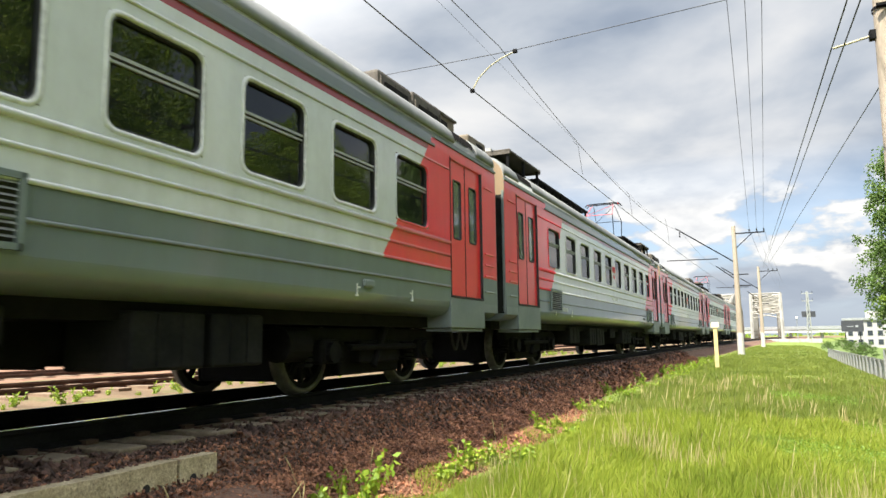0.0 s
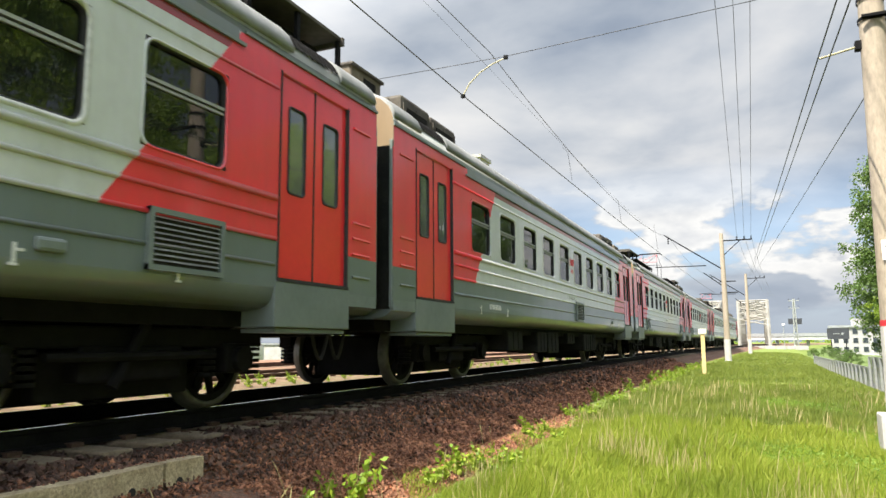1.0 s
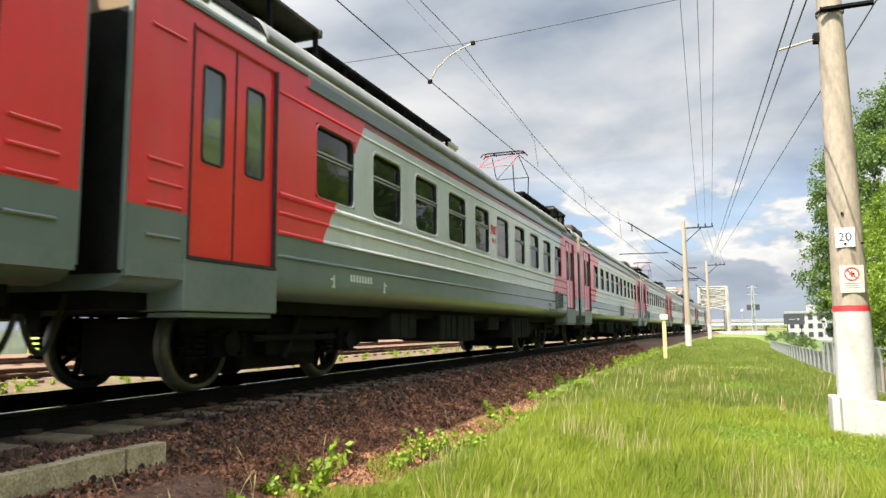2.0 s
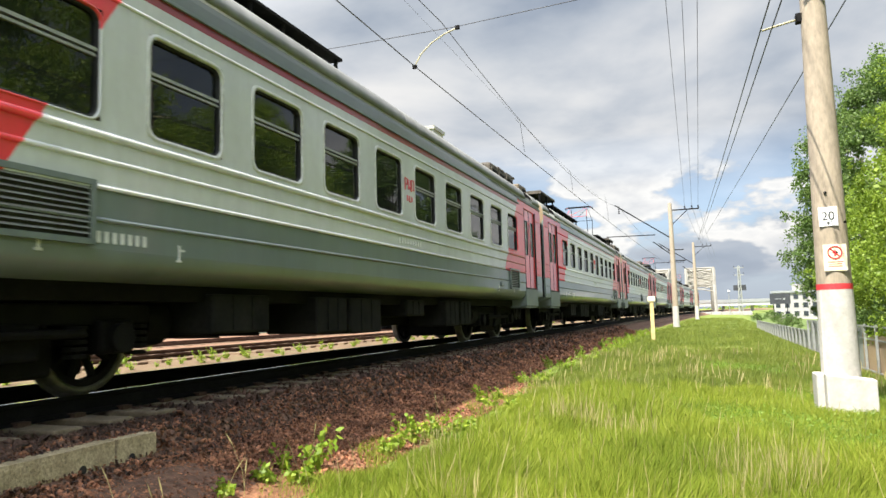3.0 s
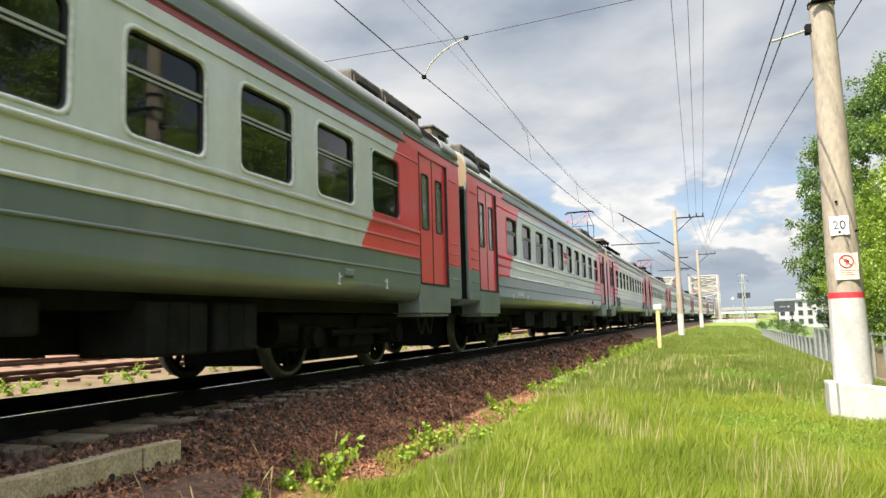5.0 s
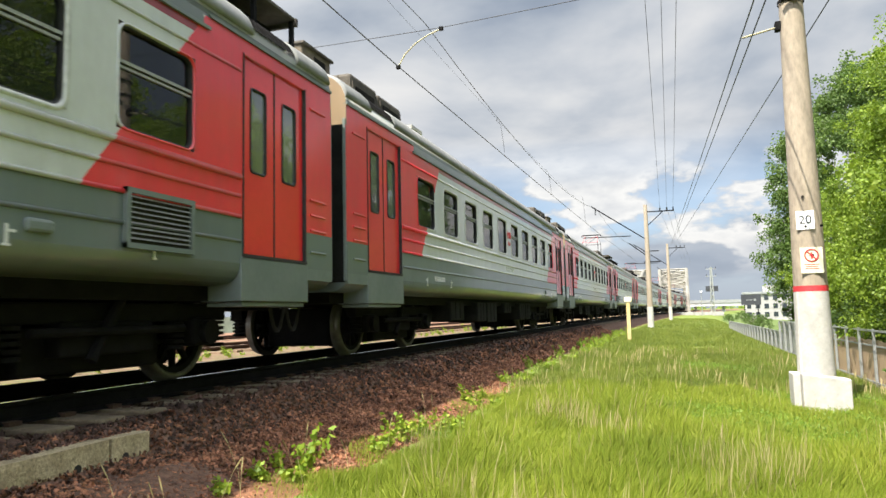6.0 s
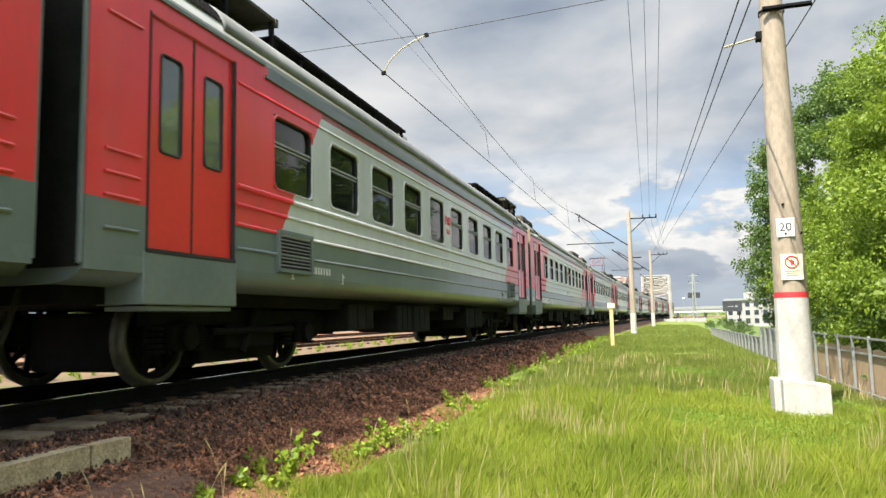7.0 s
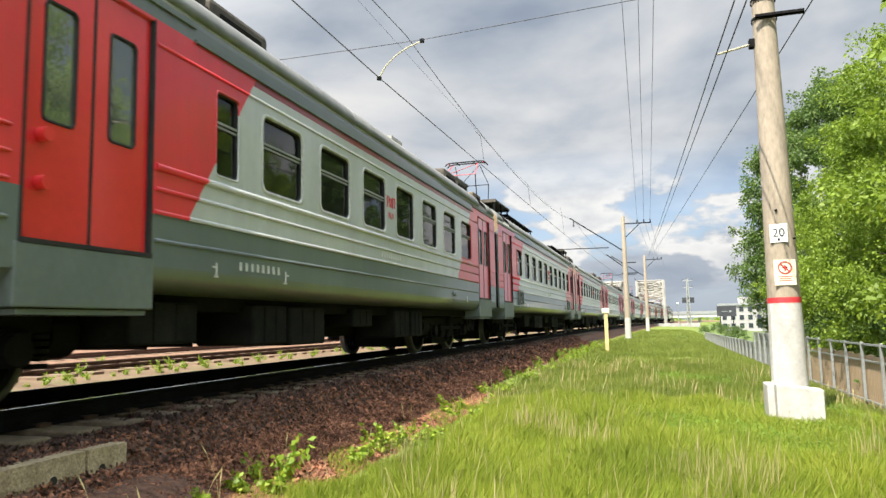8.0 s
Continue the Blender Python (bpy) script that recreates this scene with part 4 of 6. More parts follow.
def add_marks(car, low_y, mid_y, step):
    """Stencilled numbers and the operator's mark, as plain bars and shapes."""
    x = SIDE_X + 0.006
    for k in range(8):
        part("stencilled_bar", BAR_LOW, None, car).location = (x, low_y + step * k, 1.25)
    for y, way in ((low_y - 0.42, -1), (low_y + 1.0, 1), (5.27, 1), (6.69, -1)):
        tick = boxes((x - 0.02, x, y - 0.013, y + 0.013, 1.15, 1.30), (x - 0.02, x, *sorted((y, y + way * 0.07)), 1.245, 1.265), (x - 0.02, x, y - 0.03, y + 0.03, 1.15, 1.168))
        part("hoist_mark", tick, WHITE_MARK, car)
    part("lamp_cover", boxes((SIDE_X - 0.02, SIDE_X + 0.04, 5.40, 5.63, 1.26, 1.36), bevel=0.025), STEP_GREY, car, "small oblong grey lamp cover")
    m = mid_y + 0.035
    strokes = ((-0.18, 2.64, -0.18, 2.83), (-0.18, 2.83, -0.09, 2.83), (-0.09, 2.83, -0.09, 2.74), (-0.18, 2.74, -0.09, 2.74), (-0.05, 2.82, -0.05, 2.66), (-0.05, 2.66, 0.03, 2.74), (0.03, 2.74, 0.03, 2.82),
               (0.03, 2.66, 0.03, 2.74), (0.08, 2.64, 0.08, 2.82), (0.08, 2.83, 0.18, 2.83), (0.18, 2.83, 0.18, 2.66), (-0.10, 2.47, -0.10, 2.56), (-0.02, 2.47, -0.02, 2.56), (-0.02, 2.47, 0.04, 2.47), (0.09, 2.47, 0.09, 2.56))
    logo = bmesh.new()
    for y0, z0, y1, z1 in strokes:
        rod(logo, (x - 0.006, m + y0, z0), (x - 0.006, m + y1, z1), 0.013, seg=6)
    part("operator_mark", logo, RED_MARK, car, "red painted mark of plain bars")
    for k in range(9):
        part("stencilled_bar", BAR_MID, None, car).location = (x, mid_y - 0.45 + 0.11 * k, 1.76)


def add_vent(car, y):
    x = SIDE_X
    v = boxes((x - 0.03, x + 0.012, y - 0.42, y + 0.42, 1.18, 1.66))
    vent = part("louvre_vent", v, STEP_GREY, car, "dark grey louvred vent with steel slats")
    vent.location.z = 0.055
    part("louvre_backing", boxes((x + 0.012, x + 0.014, y - 0.38, y + 0.38, 1.22, 1.62)), RUBBER, vent)
    sl = bmesh.new()
    for k in range(9):
        z = 1.245 + 0.043 * k
        q = [sl.verts.new(p) for p in ((x + 0.016, y - 0.38, z + 0.02), (x + 0.016, y + 0.38, z + 0.02), (x + 0.04, y + 0.38, z), (x + 0.04, y - 0.38, z))]
        sl.faces.new(q)
    part("slats", sl, ALU, vent)
    rim = boxes((x, x + 0.045, y - 0.43, y - 0.385, 1.17, 1.67), (x, x + 0.045, y + 0.385, y + 0.43, 1.17, 1.67), (x, x + 0.045, y - 0.43, y + 0.43, 1.17, 1.215), (x, x + 0.045, y - 0.43, y + 0.43, 1.625, 1.67))
    part("rim", rim, STEP_GREY, vent)


def build_train():
    cars = {}
    styles = {3: ("fans", "fans"), 2: ("rack", "end_rack"), 1: ("fans", "fans"), 0: ("rack", "end_rack"), -1: ("fans", "fans"), -2: ("rack", "end_rack"), -3: ("rack", "blocks"),
              -4: ("fans", "fans"), -5: ("fans", "fans"), -6: ("rack", "end_rack"), -7: ("fans", "fans")}
    masts = {0: 7.3, -2: 7.1, -3: -6.85, -6: -6.85, 2: 7.2}
    vents = {0: (-6.75, 6.75), -1: (0.74,), -2: (6.76,), -3: (-6.72, 6.72), -6: (-6.72, 6.75), 1: (-6.75, 6.75), 2: (6.75,), 3: (-6.75,)}
    usual = [(y, WIN_W) for y in WINDOWS]
    ends = [(-DOOR_B, -DOOR_A), (DOOR_A, DOOR_B)]
    # the plain window with a single pane sits before or behind the middle
    first, other = build_car(usual, ends, PAINT, 5), build_car(usual, ends, PAINT, 4)
    # the rear carriage has the driver's cab at its end, behind one door
    tail_windows = [(-3.43, 0.42)] + [(WINDOWS[3 + k], WIN_W) for k in range(7)]
    tail = build_car(tail_windows, [(-5.94, -4.61), (DOOR_A, DOOR_B)], PAINT_TAIL, 4)
    tagged(tail, "rear carriage of the electric train with a longer red end", "train carriage", "carriages of the train")
    for z in (1.72, 2.08):
        part("door_handle", rod(bmesh.new(), (SIDE_X - 0.03, -5.77, z), (SIDE_X + 0.05, -5.77, z), 0.055, seg=14), DOOR_RED, tail, "red rounded door handle")
    for a, b in ((-4.6, -3.1), (-3.06, -1.75)):
        hs = part("resistor_housing", boxes((-1.24, 1.24, a, b, 4.08, 4.48), bevel=0.07), ROOFBOX, tail, "sooty brown flat-sided housing on the roof")
        part("housing_slot", boxes((-1.252, 1.252, a + 0.2, b - 0.2, 4.26, 4.34)), SOOT_AND_RECESS, hs)
    for c in (first, other):
        tagged(c, "grey, dark green and red electric train carriage running on the track", "train carriage", "carriages of the train")
    cars[-7], cars[-1], cars[-3] = tail, first, other
    for n in styles:
        if n not in cars:
            cars[n] = copy_thing(first if n in (0, -2) else other, pose(0, -400, 0))
    for n in sorted(styles):
        c = cars[n]
        add_roof_set(c, -1, styles[n][0])
        add_roof_set(c, 1, styles[n][1])
        if n in masts:
            add_pantograph(c, masts[n])
        for y in vents.get(n, ()):
            add_vent(c, y)
        if n == -7:
            add_marks(c, -3.18, 1.46, 0.115)
        else:
            add_marks(c, -6.33, 0.0, 0.08)
    return cars


CARS = build_train()


def run(t):
    """How far the middle of the carriage called 0 has come, in metres along the track."""
    return 22.4465 + 16.4726 * t + 0.0678 * t * t - 0.009327 * t ** 3


# ================= masts, wires, line-side things =================
def tube(name, pts, r, material, parent=None, seg=6, label=""):
    return part(name, sweep(pts, r, seg), material, parent, label)


def insulator(bm, x, y, z, h=0.2):
    for k in range(3):
        rod(bm, (x, y, z + h * k / 3), (x, y, z + h * (k + 0.7) / 3), 0.06, 0.045, seg=8)


def round_pole(z0, z1, r0, r1):
    bm = bmesh.new()
    n = 10
    lathe(bm, [(r0 + (r1 - r0) * k / n, z0 + (z1 - z0) * k / n) for k in range(n + 1)], 28, "z")
    # no end caps: the ends are covered or out of reach
    bm.normal_update()
    bmesh.ops.delete(bm, geom=[f for f in bm.faces if abs(f.normal.z) > 0.9], context="FACES")
    return bm


def near_pole():
    px, py = 1.92, 11.3
    p = new("concrete_pole")
    p.location = (px, py, -0.85)
    tagged(p, "tall round tan concrete pole with a whitewashed foot and red band", "utility pole")
    r0, rt = 0.25, 0.115

    def rad(z):
        return r0 + (rt - r0) * z / 9.6
    smooth(part("shaft", round_pole(1.75, 9.6, rad(1.75), rt), POLE_CONCRETE, p))
    smooth(part("whitewashed_foot", round_pole(0.0, 1.69, rad(0) + 0.004, rad(1.69) + 0.004), WHITEWASH, p, "flaking whitewashed lower part"))
    smooth(part("red_band", round_pole(1.69, 1.77, rad(1.69) + 0.006, rad(1.77) + 0.006), RED_MARK, p, "painted red band"))
    st = boxes((-0.25, 0.36, -0.40, -0.16, -0.25, 0.50), bevel=0.02)
    for v in st.verts:
        if v.co.z > 0.3:
            v.co.z += 0.10 * (0.1 - v.co.x) + 0.02 * noise.noise(v.co * 5)
    part("footing_block", st, WHITEWASH, p, "chipped whitewashed concrete footing block")
    st = boxes((-0.34, -0.22, -0.2, 0.2, -0.2, 0.53), bevel=0.02)
    part("footing_block", st, WHITEWASH, p)
    # earthing strip down the side
    strip = boxes((-0.02, 0.02, -0.008, 0.008, 0.0, 1.68))
    for v in strip.verts:
        v.co.x += -rad(v.co.z) * 0.86
        v.co.y += -rad(v.co.z) * 0.55
    part("earthing_strip", strip, WHITEWASH, p)
    part("collar", round_pole(6.32, 6.37, rad(6.3) + 0.02, rad(6.3) + 0.02), IRON, p)
    part("collar", round_pole(6.02, 6.07, rad(6.0) + 0.02, rad(6.0) + 0.02), IRON, p)
    arm = boxes((-0.16, 0.52, -0.24, -0.18, 6.0, 6.02), (-0.16, 0.52, -0.24, -0.235, 6.0, 6.06))
    part("crossarm", arm, IRON, p, "dark angle-iron crossarm")
    rodb = rod(bmesh.new(), (-0.70, -0.02, 5.58), (-0.22, 0, 5.68), 0.017, seg=8)
    part("bracket_rod", rodb, INSULATOR, p, "yellowed insulating rod holding two cables")
    part("bracket_clamp", boxes((-0.24, -0.15, -0.06, 0.06, 5.62, 5.76), bevel=0.01), IRON, p)
    bolts = bmesh.new()
    for a, z in ((-0.05, 2.62), (0.16, 2.62), (-0.06, 3.05), (0.02, 2.2)):
        rod(bolts, (a, -rad(z) - 0.02, z), (a, -rad(z) + 0.03, z), 0.018, seg=6)
    part("bolts", bolts, IRON, p)

    # the two plates on the shaft
    def plate(name, mat, z, h, w, turn, lab):
        bm = boxes((-w / 2, w / 2, -0.006, 0.0, -h / 2, h / 2), bevel=0.0)
        ob = part(name, bm, mat, p, lab)
        a = radians(turn)
        ob.matrix_basis = pose((rad(z) + 0.008) * math.sin(a), -(rad(z) + 0.008) * math.cos(a), z, 0, 0, turn)
        return ob
    a = plate("number_plate", SIGN_WHITE, 2.71, 0.27, 0.235, -12, "white plate with a black number")
    digits = bpy.data.curves.new("digits", "FONT")
    digits.body, digits.size, digits.align_x, digits.align_y, digits.extrude = "20", 0.17, "CENTER", "CENTER", 0.001
    ob = new("digits", digits)
    bpy.context.view_layer.update()
    flat = bpy.data.meshes.new_from_object(ob.evaluated_get(bpy.context.evaluated_depsgraph_get()))
    bpy.data.objects.remove(ob)
    flat.materials.clear()
    flat.materials.append(SIGN_BLACK)
    part("digits", flat, None, a, "black painted number").matrix_basis = pose(0, -0.009, 0, 90, 0, 0)
    b = plate("warning_sign", SIGN_CREAM, 2.13, 0.37, 0.29, 0, "cream warning sign with a red ring")
    ring = bmesh.new()
    for k in range(24):
        q0, q1 = 2 * math.pi * k / 24, 2 * math.pi * (k + 1) / 24
        rod(ring, (0.085 * math.cos(q0), -0.009, 0.07 + 0.085 * math.sin(q0)), (0.085 * math.cos(q1), -0.009, 0.07 + 0.085 * math.sin(q1)), 0.009, seg=6)
    rod(ring, (-0.06, -0.009, 0.13), (0.06, -0.009, 0.01), 0.009, seg=6)
    part("ring", ring, RED_MARK, b, "red prohibition ring and stroke")
    part("emblem", boxes((-0.01, 0.012, -0.010, -0.007, 0.02, 0.11), (-0.035, 0.035, -0.010, -0.007, 0.06, 0.075)), RED_MARK, b)
    for w, z in ((0.10, -0.065), (0.08, -0.095), (0.09, -0.125)):
        part("bar", boxes((-w, w, -0.009, -0.007, z, z + 0.01)), RED_MARK, b)
    return p


near_pole()


def catenary_mast(x, y, z, h=9.8, reach=4.2):
    m = new("catenary_mast")
    m.location = (x, y, z)
    tagged(m, "round tan concrete mast with crossarm, insulators and brackets", "catenary mast", "masts along the track")
    smooth(part("shaft", round_pole(0, h, 0.24, 0.14), POLE_CONCRETE, m))
    smooth(part("whitewashed_foot", round_pole(0, 1.7, 0.246, 0.232), WHITEWASH, m))
    part("crossarm", boxes((0.0, 2.15, -0.05, 0.05, h - 0.62, h - 0.54)), IRON, m, "steel crossarm with three insulators")
    rodb = rod(bmesh.new(), (0.1, 0, h - 1.7), (1.3, 0, h - 0.6), 0.03, seg=6)
    part("brace", rodb, IRON, m)
    for dx in (1.1, 1.62, 2.1):
        bm = bmesh.new()
        insulator(bm, dx, 0, h - 0.54, 0.26)
        part("insulator", bm, IRON, m)
    part("short_arm", boxes((-0.3, 0.85, -0.05, 0.05, h - 3.75, h - 3.68)), IRON, m)
    part("short_arm", boxes((-0.3, 0.95, -0.05, 0.05, h - 4.6, h - 4.53)), IRON, m)
    arm = rod(bmesh.new(), (-0.15, 0, h - 2.7), (-reach, -0.2, h + 0.1), 0.045, seg=8)
    part("cantilever", arm, IRON, m, "slanting steel cantilever tube")
    arm = rod(bmesh.new(), (-1.2, -0.1, h - 2.45), (-reach - 0.75, -0.2, h - 2.42), 0.035, seg=8)
    part("registration_tube", arm, IRON, m)
    arm = rod(bmesh.new(), (-0.15, 0, h - 4.0), (-1.4, -0.1, h - 3.0), 0.035, seg=8)
    part("brace", arm, IRON, m)
    bm = bmesh.new()
    insulator(bm, -reach + 0.3, -0.2, h - 0.6, 0.45)
    part("insulator", bm, IRON, m)
    return m


first_mast = catenary_mast(-1.47, 57.8, -0.85)
copy_thing(first_mast, pose(0.10, 95, -0.75))


def wire(name, spans, r, label):
    """A cable hung from point to point, with a little sag in each span."""
    pts = [Vector(spans[0][0])]
    for a, b, sag in spans:
        a, b = Vector(a), Vector(b)
        for k in range(1, 15):
            f = k / 14
            pts.append(a.lerp(b, f) - Vector((0, 0, 4 * sag * f * (1 - f))))
    return tagged(part(name, sweep(pts, r, 5), WIRE), label, "overhead wire")


# contact wire and carrier of the near track, with droppers
SUP = [(-5.95, -45, 6.42), (-5.86, 15.1, 6.48), (-4.75, 57.8, 6.50), (-3.2, 95, 6.5), (-1.0, 138, 6.5), (3.5, 200, 6.5)]
wire("contact_wire", [(a, b, 0.05) for a, b in zip(SUP, SUP[1:])], 0.013, "taut dark contact wire above the track")
CAR = [(-5.9, -45, 8.9), (-5.60, 16.3, 8.0), (-5.35, 57.8, 8.95), (-3.4, 95, 8.9), (-1.2, 138, 8.9), (3.3, 200, 8.9)]
wire("carrier_wire", [(a, b, s) for a, b, s in zip(CAR, CAR[1:], (0.9, 1.0, 0.9, 0.9, 0.9))], 0.010, "sagging dark carrier wire above the contact wire")
for y, x, zt in ((24.2, -5.55, 7.42), (34.0, -5.4, 7.48), (8.0, -5.85, 7.9), (46.0, -5.05, 8.0)):
    tagged(tube("dropper", [(x, y - 0.5, zt), (x + 0.03, y + 0.15, 7.4), (x + 0.05, y + 0.6, 6.47)], 0.007, WIRE), "thin dropper joining the two wires", "dropper wire", "droppers")

# cross-span cable with the yellowed steady arm
wire("auxiliary_wire", [((-6.8, -40, 8.9), (-6.8, 16.0, 9.0), 0.3), ((-6.8, 16.0, 9.0), (-6.8, 28.7, 9.05), 0.0), ((-6.8, 28.7, 9.05), (-6.2, 57.8, 9.2), 0.2)], 0.004, "thin wire beside the carrier wire")
wire("cross_span_cable", [((-16.0, 15.2, 7.42), (-4.83, 15.2, 7.34), 0.05), ((-4.83, 15.2, 7.34), (14.0, 15.2, 8.35), 0.02)], 0.009, "cable spanning across the tracks")
steady = new("steady_arm")
tagged(steady, "curved yellowed insulating steady arm between cable and wire", "steady arm")
pts = [(-5.88, 15.1, 6.50), (-5.72, 15.12, 6.78), (-5.45, 15.15, 7.03), (-5.15, 15.18, 7.20), (-4.83, 15.2, 7.31)]
tube("rod", pts, 0.018, INSULATOR, steady, 8)
part("clamp", boxes((-5.93, -5.83, 15.06, 15.14, 6.44, 6.53), (-4.88, -4.78, 15.16, 15.24, 7.27, 7.36), bevel=0.01), IRON, steady)

# feeder cables on the masts
for k, (dx, xn, zn) in enumerate(((-0.37, -0.28, 9.8), (0.15, 0.17, 9.74), (0.63, 0.59, 9.68))):
    back = (xn + (xn - dx) * 1.58, -40, zn + (zn - 8.78) * 1.58)
    wire("feeder_cable", [(back, (xn, 20, zn), 0.0), ((xn, 20, zn), (dx, 57.8, 8.78), 0.12), ((dx, 57.8, 8.78), (1.2 + 0.5 * k, 95, 8.88), 0.5), ((1.2 + 0.5 * k, 95, 8.88), (3.5 + 0.5 * k, 138, 8.78), 0.5)], 0.009, "thin feeder cable on insulators")
for k, (x, z) in enumerate(((1.20, 4.73), (1.36, 4.75))):
    wire("twin_cable", [((2.6 + 0.2 * k, -30, 6.6), (x, 11.25, z), 0.3), ((x, 11.25, z), (0.55 + 0.15 * k, 95, 8.9), 0.1)], 0.010, "dark cable clamped to the bracket rod")
wire("side_cable", [((4.6, -30, 6.4), (2.44, 11.1, 5.14), 0.3), ((2.44, 11.1, 5.14), (0.95, 95, 8.9), 0.1)], 0.010, "dark cable hung from the crossarm")


def yellow_post(x, y, z):
    p = new("marker_post")
    p.location = (x, y, z)
    tagged(p, "slim yellow marker post with a pale cap in the grass", "marker post")
    part("post", boxes((-0.085, 0.085, -0.06, 0.06, -0.2, 1.85), bevel=0.015), YELLOW, p)
    part("cap", boxes((-0.17, 0.17, -0.10, 0.10, 1.84, 2.08), bevel=0.03), SIGN_CREAM, p, "pale rectangular cap")


yellow_post(-1.86, 33.8, -0.85)


def slabs():
    for y0, y1 in ((4.42, 4.83), (2.0, 4.39), (-0.5, 1.97)):
        bm = boxes((-0.09, 0.09, y0, y1, -0.34, 0.0))
        bmesh.ops.subdivide_edges(bm, edges=bm.edges, cuts=5, use_grid_fill=True)
        for v in bm.verts:
            k = noise.noise(Vector(v.co) * 7 + Vector((y0, 0, 0)))
            v.co.x += 0.008 * k
            if v.co.z > -0.02:
                v.co.z += 0.012 * noise.noise(Vector(v.co) * 4) - 0.004
        ob = part("concrete_slab", bm, CONCRETE)
        ob.location = (-4.27, 0, -0.27)
        tagged(ob, "worn pitted concrete edging slab along the ballast", "concrete slab", "edging slabs")
        # a solid black plug: the dark of a hole is only its colour
        hole = rod(bmesh.new(), (0.06, y0 + 0.35 * (y1 - y0) if y1 - y0 < 1 else y1 - 0.3, -0.16), (0.094, y0 + 0.35 * (y1 - y0) if y1 - y0 < 1 else y1 - 0.3, -0.16), 0.035, seg=9)
        part("lifting_hole", hole, RUBBER, ob, "black plug in place of a lifting hole")


slabs()


def fence(x, z, first=3.0, bays=23, label="grey steel fence with tan boards behind its posts"):
    f = new("fence")
    f.location = (x, 0, z)
    tagged(f, label, "fence")
    post_m = mesh_of("post", boxes((-0.035, 0.035, -0.035, 0.035, -0.2, 1.68), bevel=0.006), GALV)
    board_m = mesh_of("board", boxes((0.07, 0.095, -0.055, 0.055, 0.0, 1.36)), FENCE_TAN)
    grey_m = mesh_of("board", boxes((0.07, 0.095, -0.064, 0.064, 0.0, 1.58)), GALV)
    ys = [first + 1.5 * i for i in range(bays + 1)]
    short_m = mesh_of("post", boxes((-0.05, 0.05, -0.05, 0.05, -0.2, 1.60), bevel=0.008), GALV)
    for y in ys:
        p = part("post", post_m if y < 26.5 else short_m, None, f)
        p.location = (0, y, 0)
    for z1 in (1.60, 0.25):
        part("rail", boxes((-0.02, 0.03, first, ys[-1], z1, z1 + 0.045)), GALV, f)
    part("rail", boxes((0.03, 0.07, first, ys[-1], 1.2, 1.24)), GALV, f)
    y = first + 0.1
    while y < ys[-1]:
        b = part("board", board_m if y < 26.2 else grey_m, None, f)
        b.location = (0, y, 0.02 * math.sin(y * 7))
        y += 0.135
    return f


fence(5.0, -1.68)
fence(5.0, -2.18, 37.6, 20, "long grey steel fence lower down the bank")


# ================= plants =================
def leaf_cloud(rng, centres, per, spread, size, droop=0.4):
    """Many small leaves round clump centres, as arrays of vertices and faces."""
    n = len(centres) * per
    c = np.repeat(np.array(centres), per, axis=0)
    r = rng.normal(size=(n, 3))
    r /= np.linalg.norm(r, axis=1)[:, None]
    rad = rng.random((n, 1)) ** 0.5
    p = c + r * rad * spread * (0.6 + 0.8 * np.repeat(rng.random((len(centres), 1)), per, axis=0))
    p[:, 2] -= 0.15 * spread * rad[:, 0] ** 2
    out = r + rng.normal(size=(n, 3)) * 0.6
    out[:, 2] -= droop
    out /= np.linalg.norm(out, axis=1)[:, None]
    side = np.cross(out, rng.normal(size=(n, 3)))
    side /= np.linalg.norm(side, axis=1)[:, None]
    s = size * (0.6 + 0.8 * rng.random((n, 1)))
    a, b = p - out * s * 0.5, p + out * s * 0.5
    m = p + np.cross(out, side) * s * 0.08
    v = np.stack([a, m + side * s * 0.32, b, m - side * s * 0.32], axis=1).reshape(-1, 3)
    return v


def leaf_mesh(name, v, material):
    n = len(v) // 4
    me = bpy.data.meshes.new(name)
    me.vertices.add(len(v))
    me.vertices.foreach_set("co", v.astype(np.float32).ravel())
    me.loops.add(len(v))
    me.loops.foreach_set("vertex_index", np.arange(len(v), dtype=np.int32))
    me.polygons.add(n)
    me.polygons.foreach_set("loop_start", np.arange(n, dtype=np.int32) * 4)
    me.polygons.foreach_set("loop_total", np.full(n, 4, dtype=np.int32))
    me.update()
    me.validate()
    me.materials.append(material)
    return me


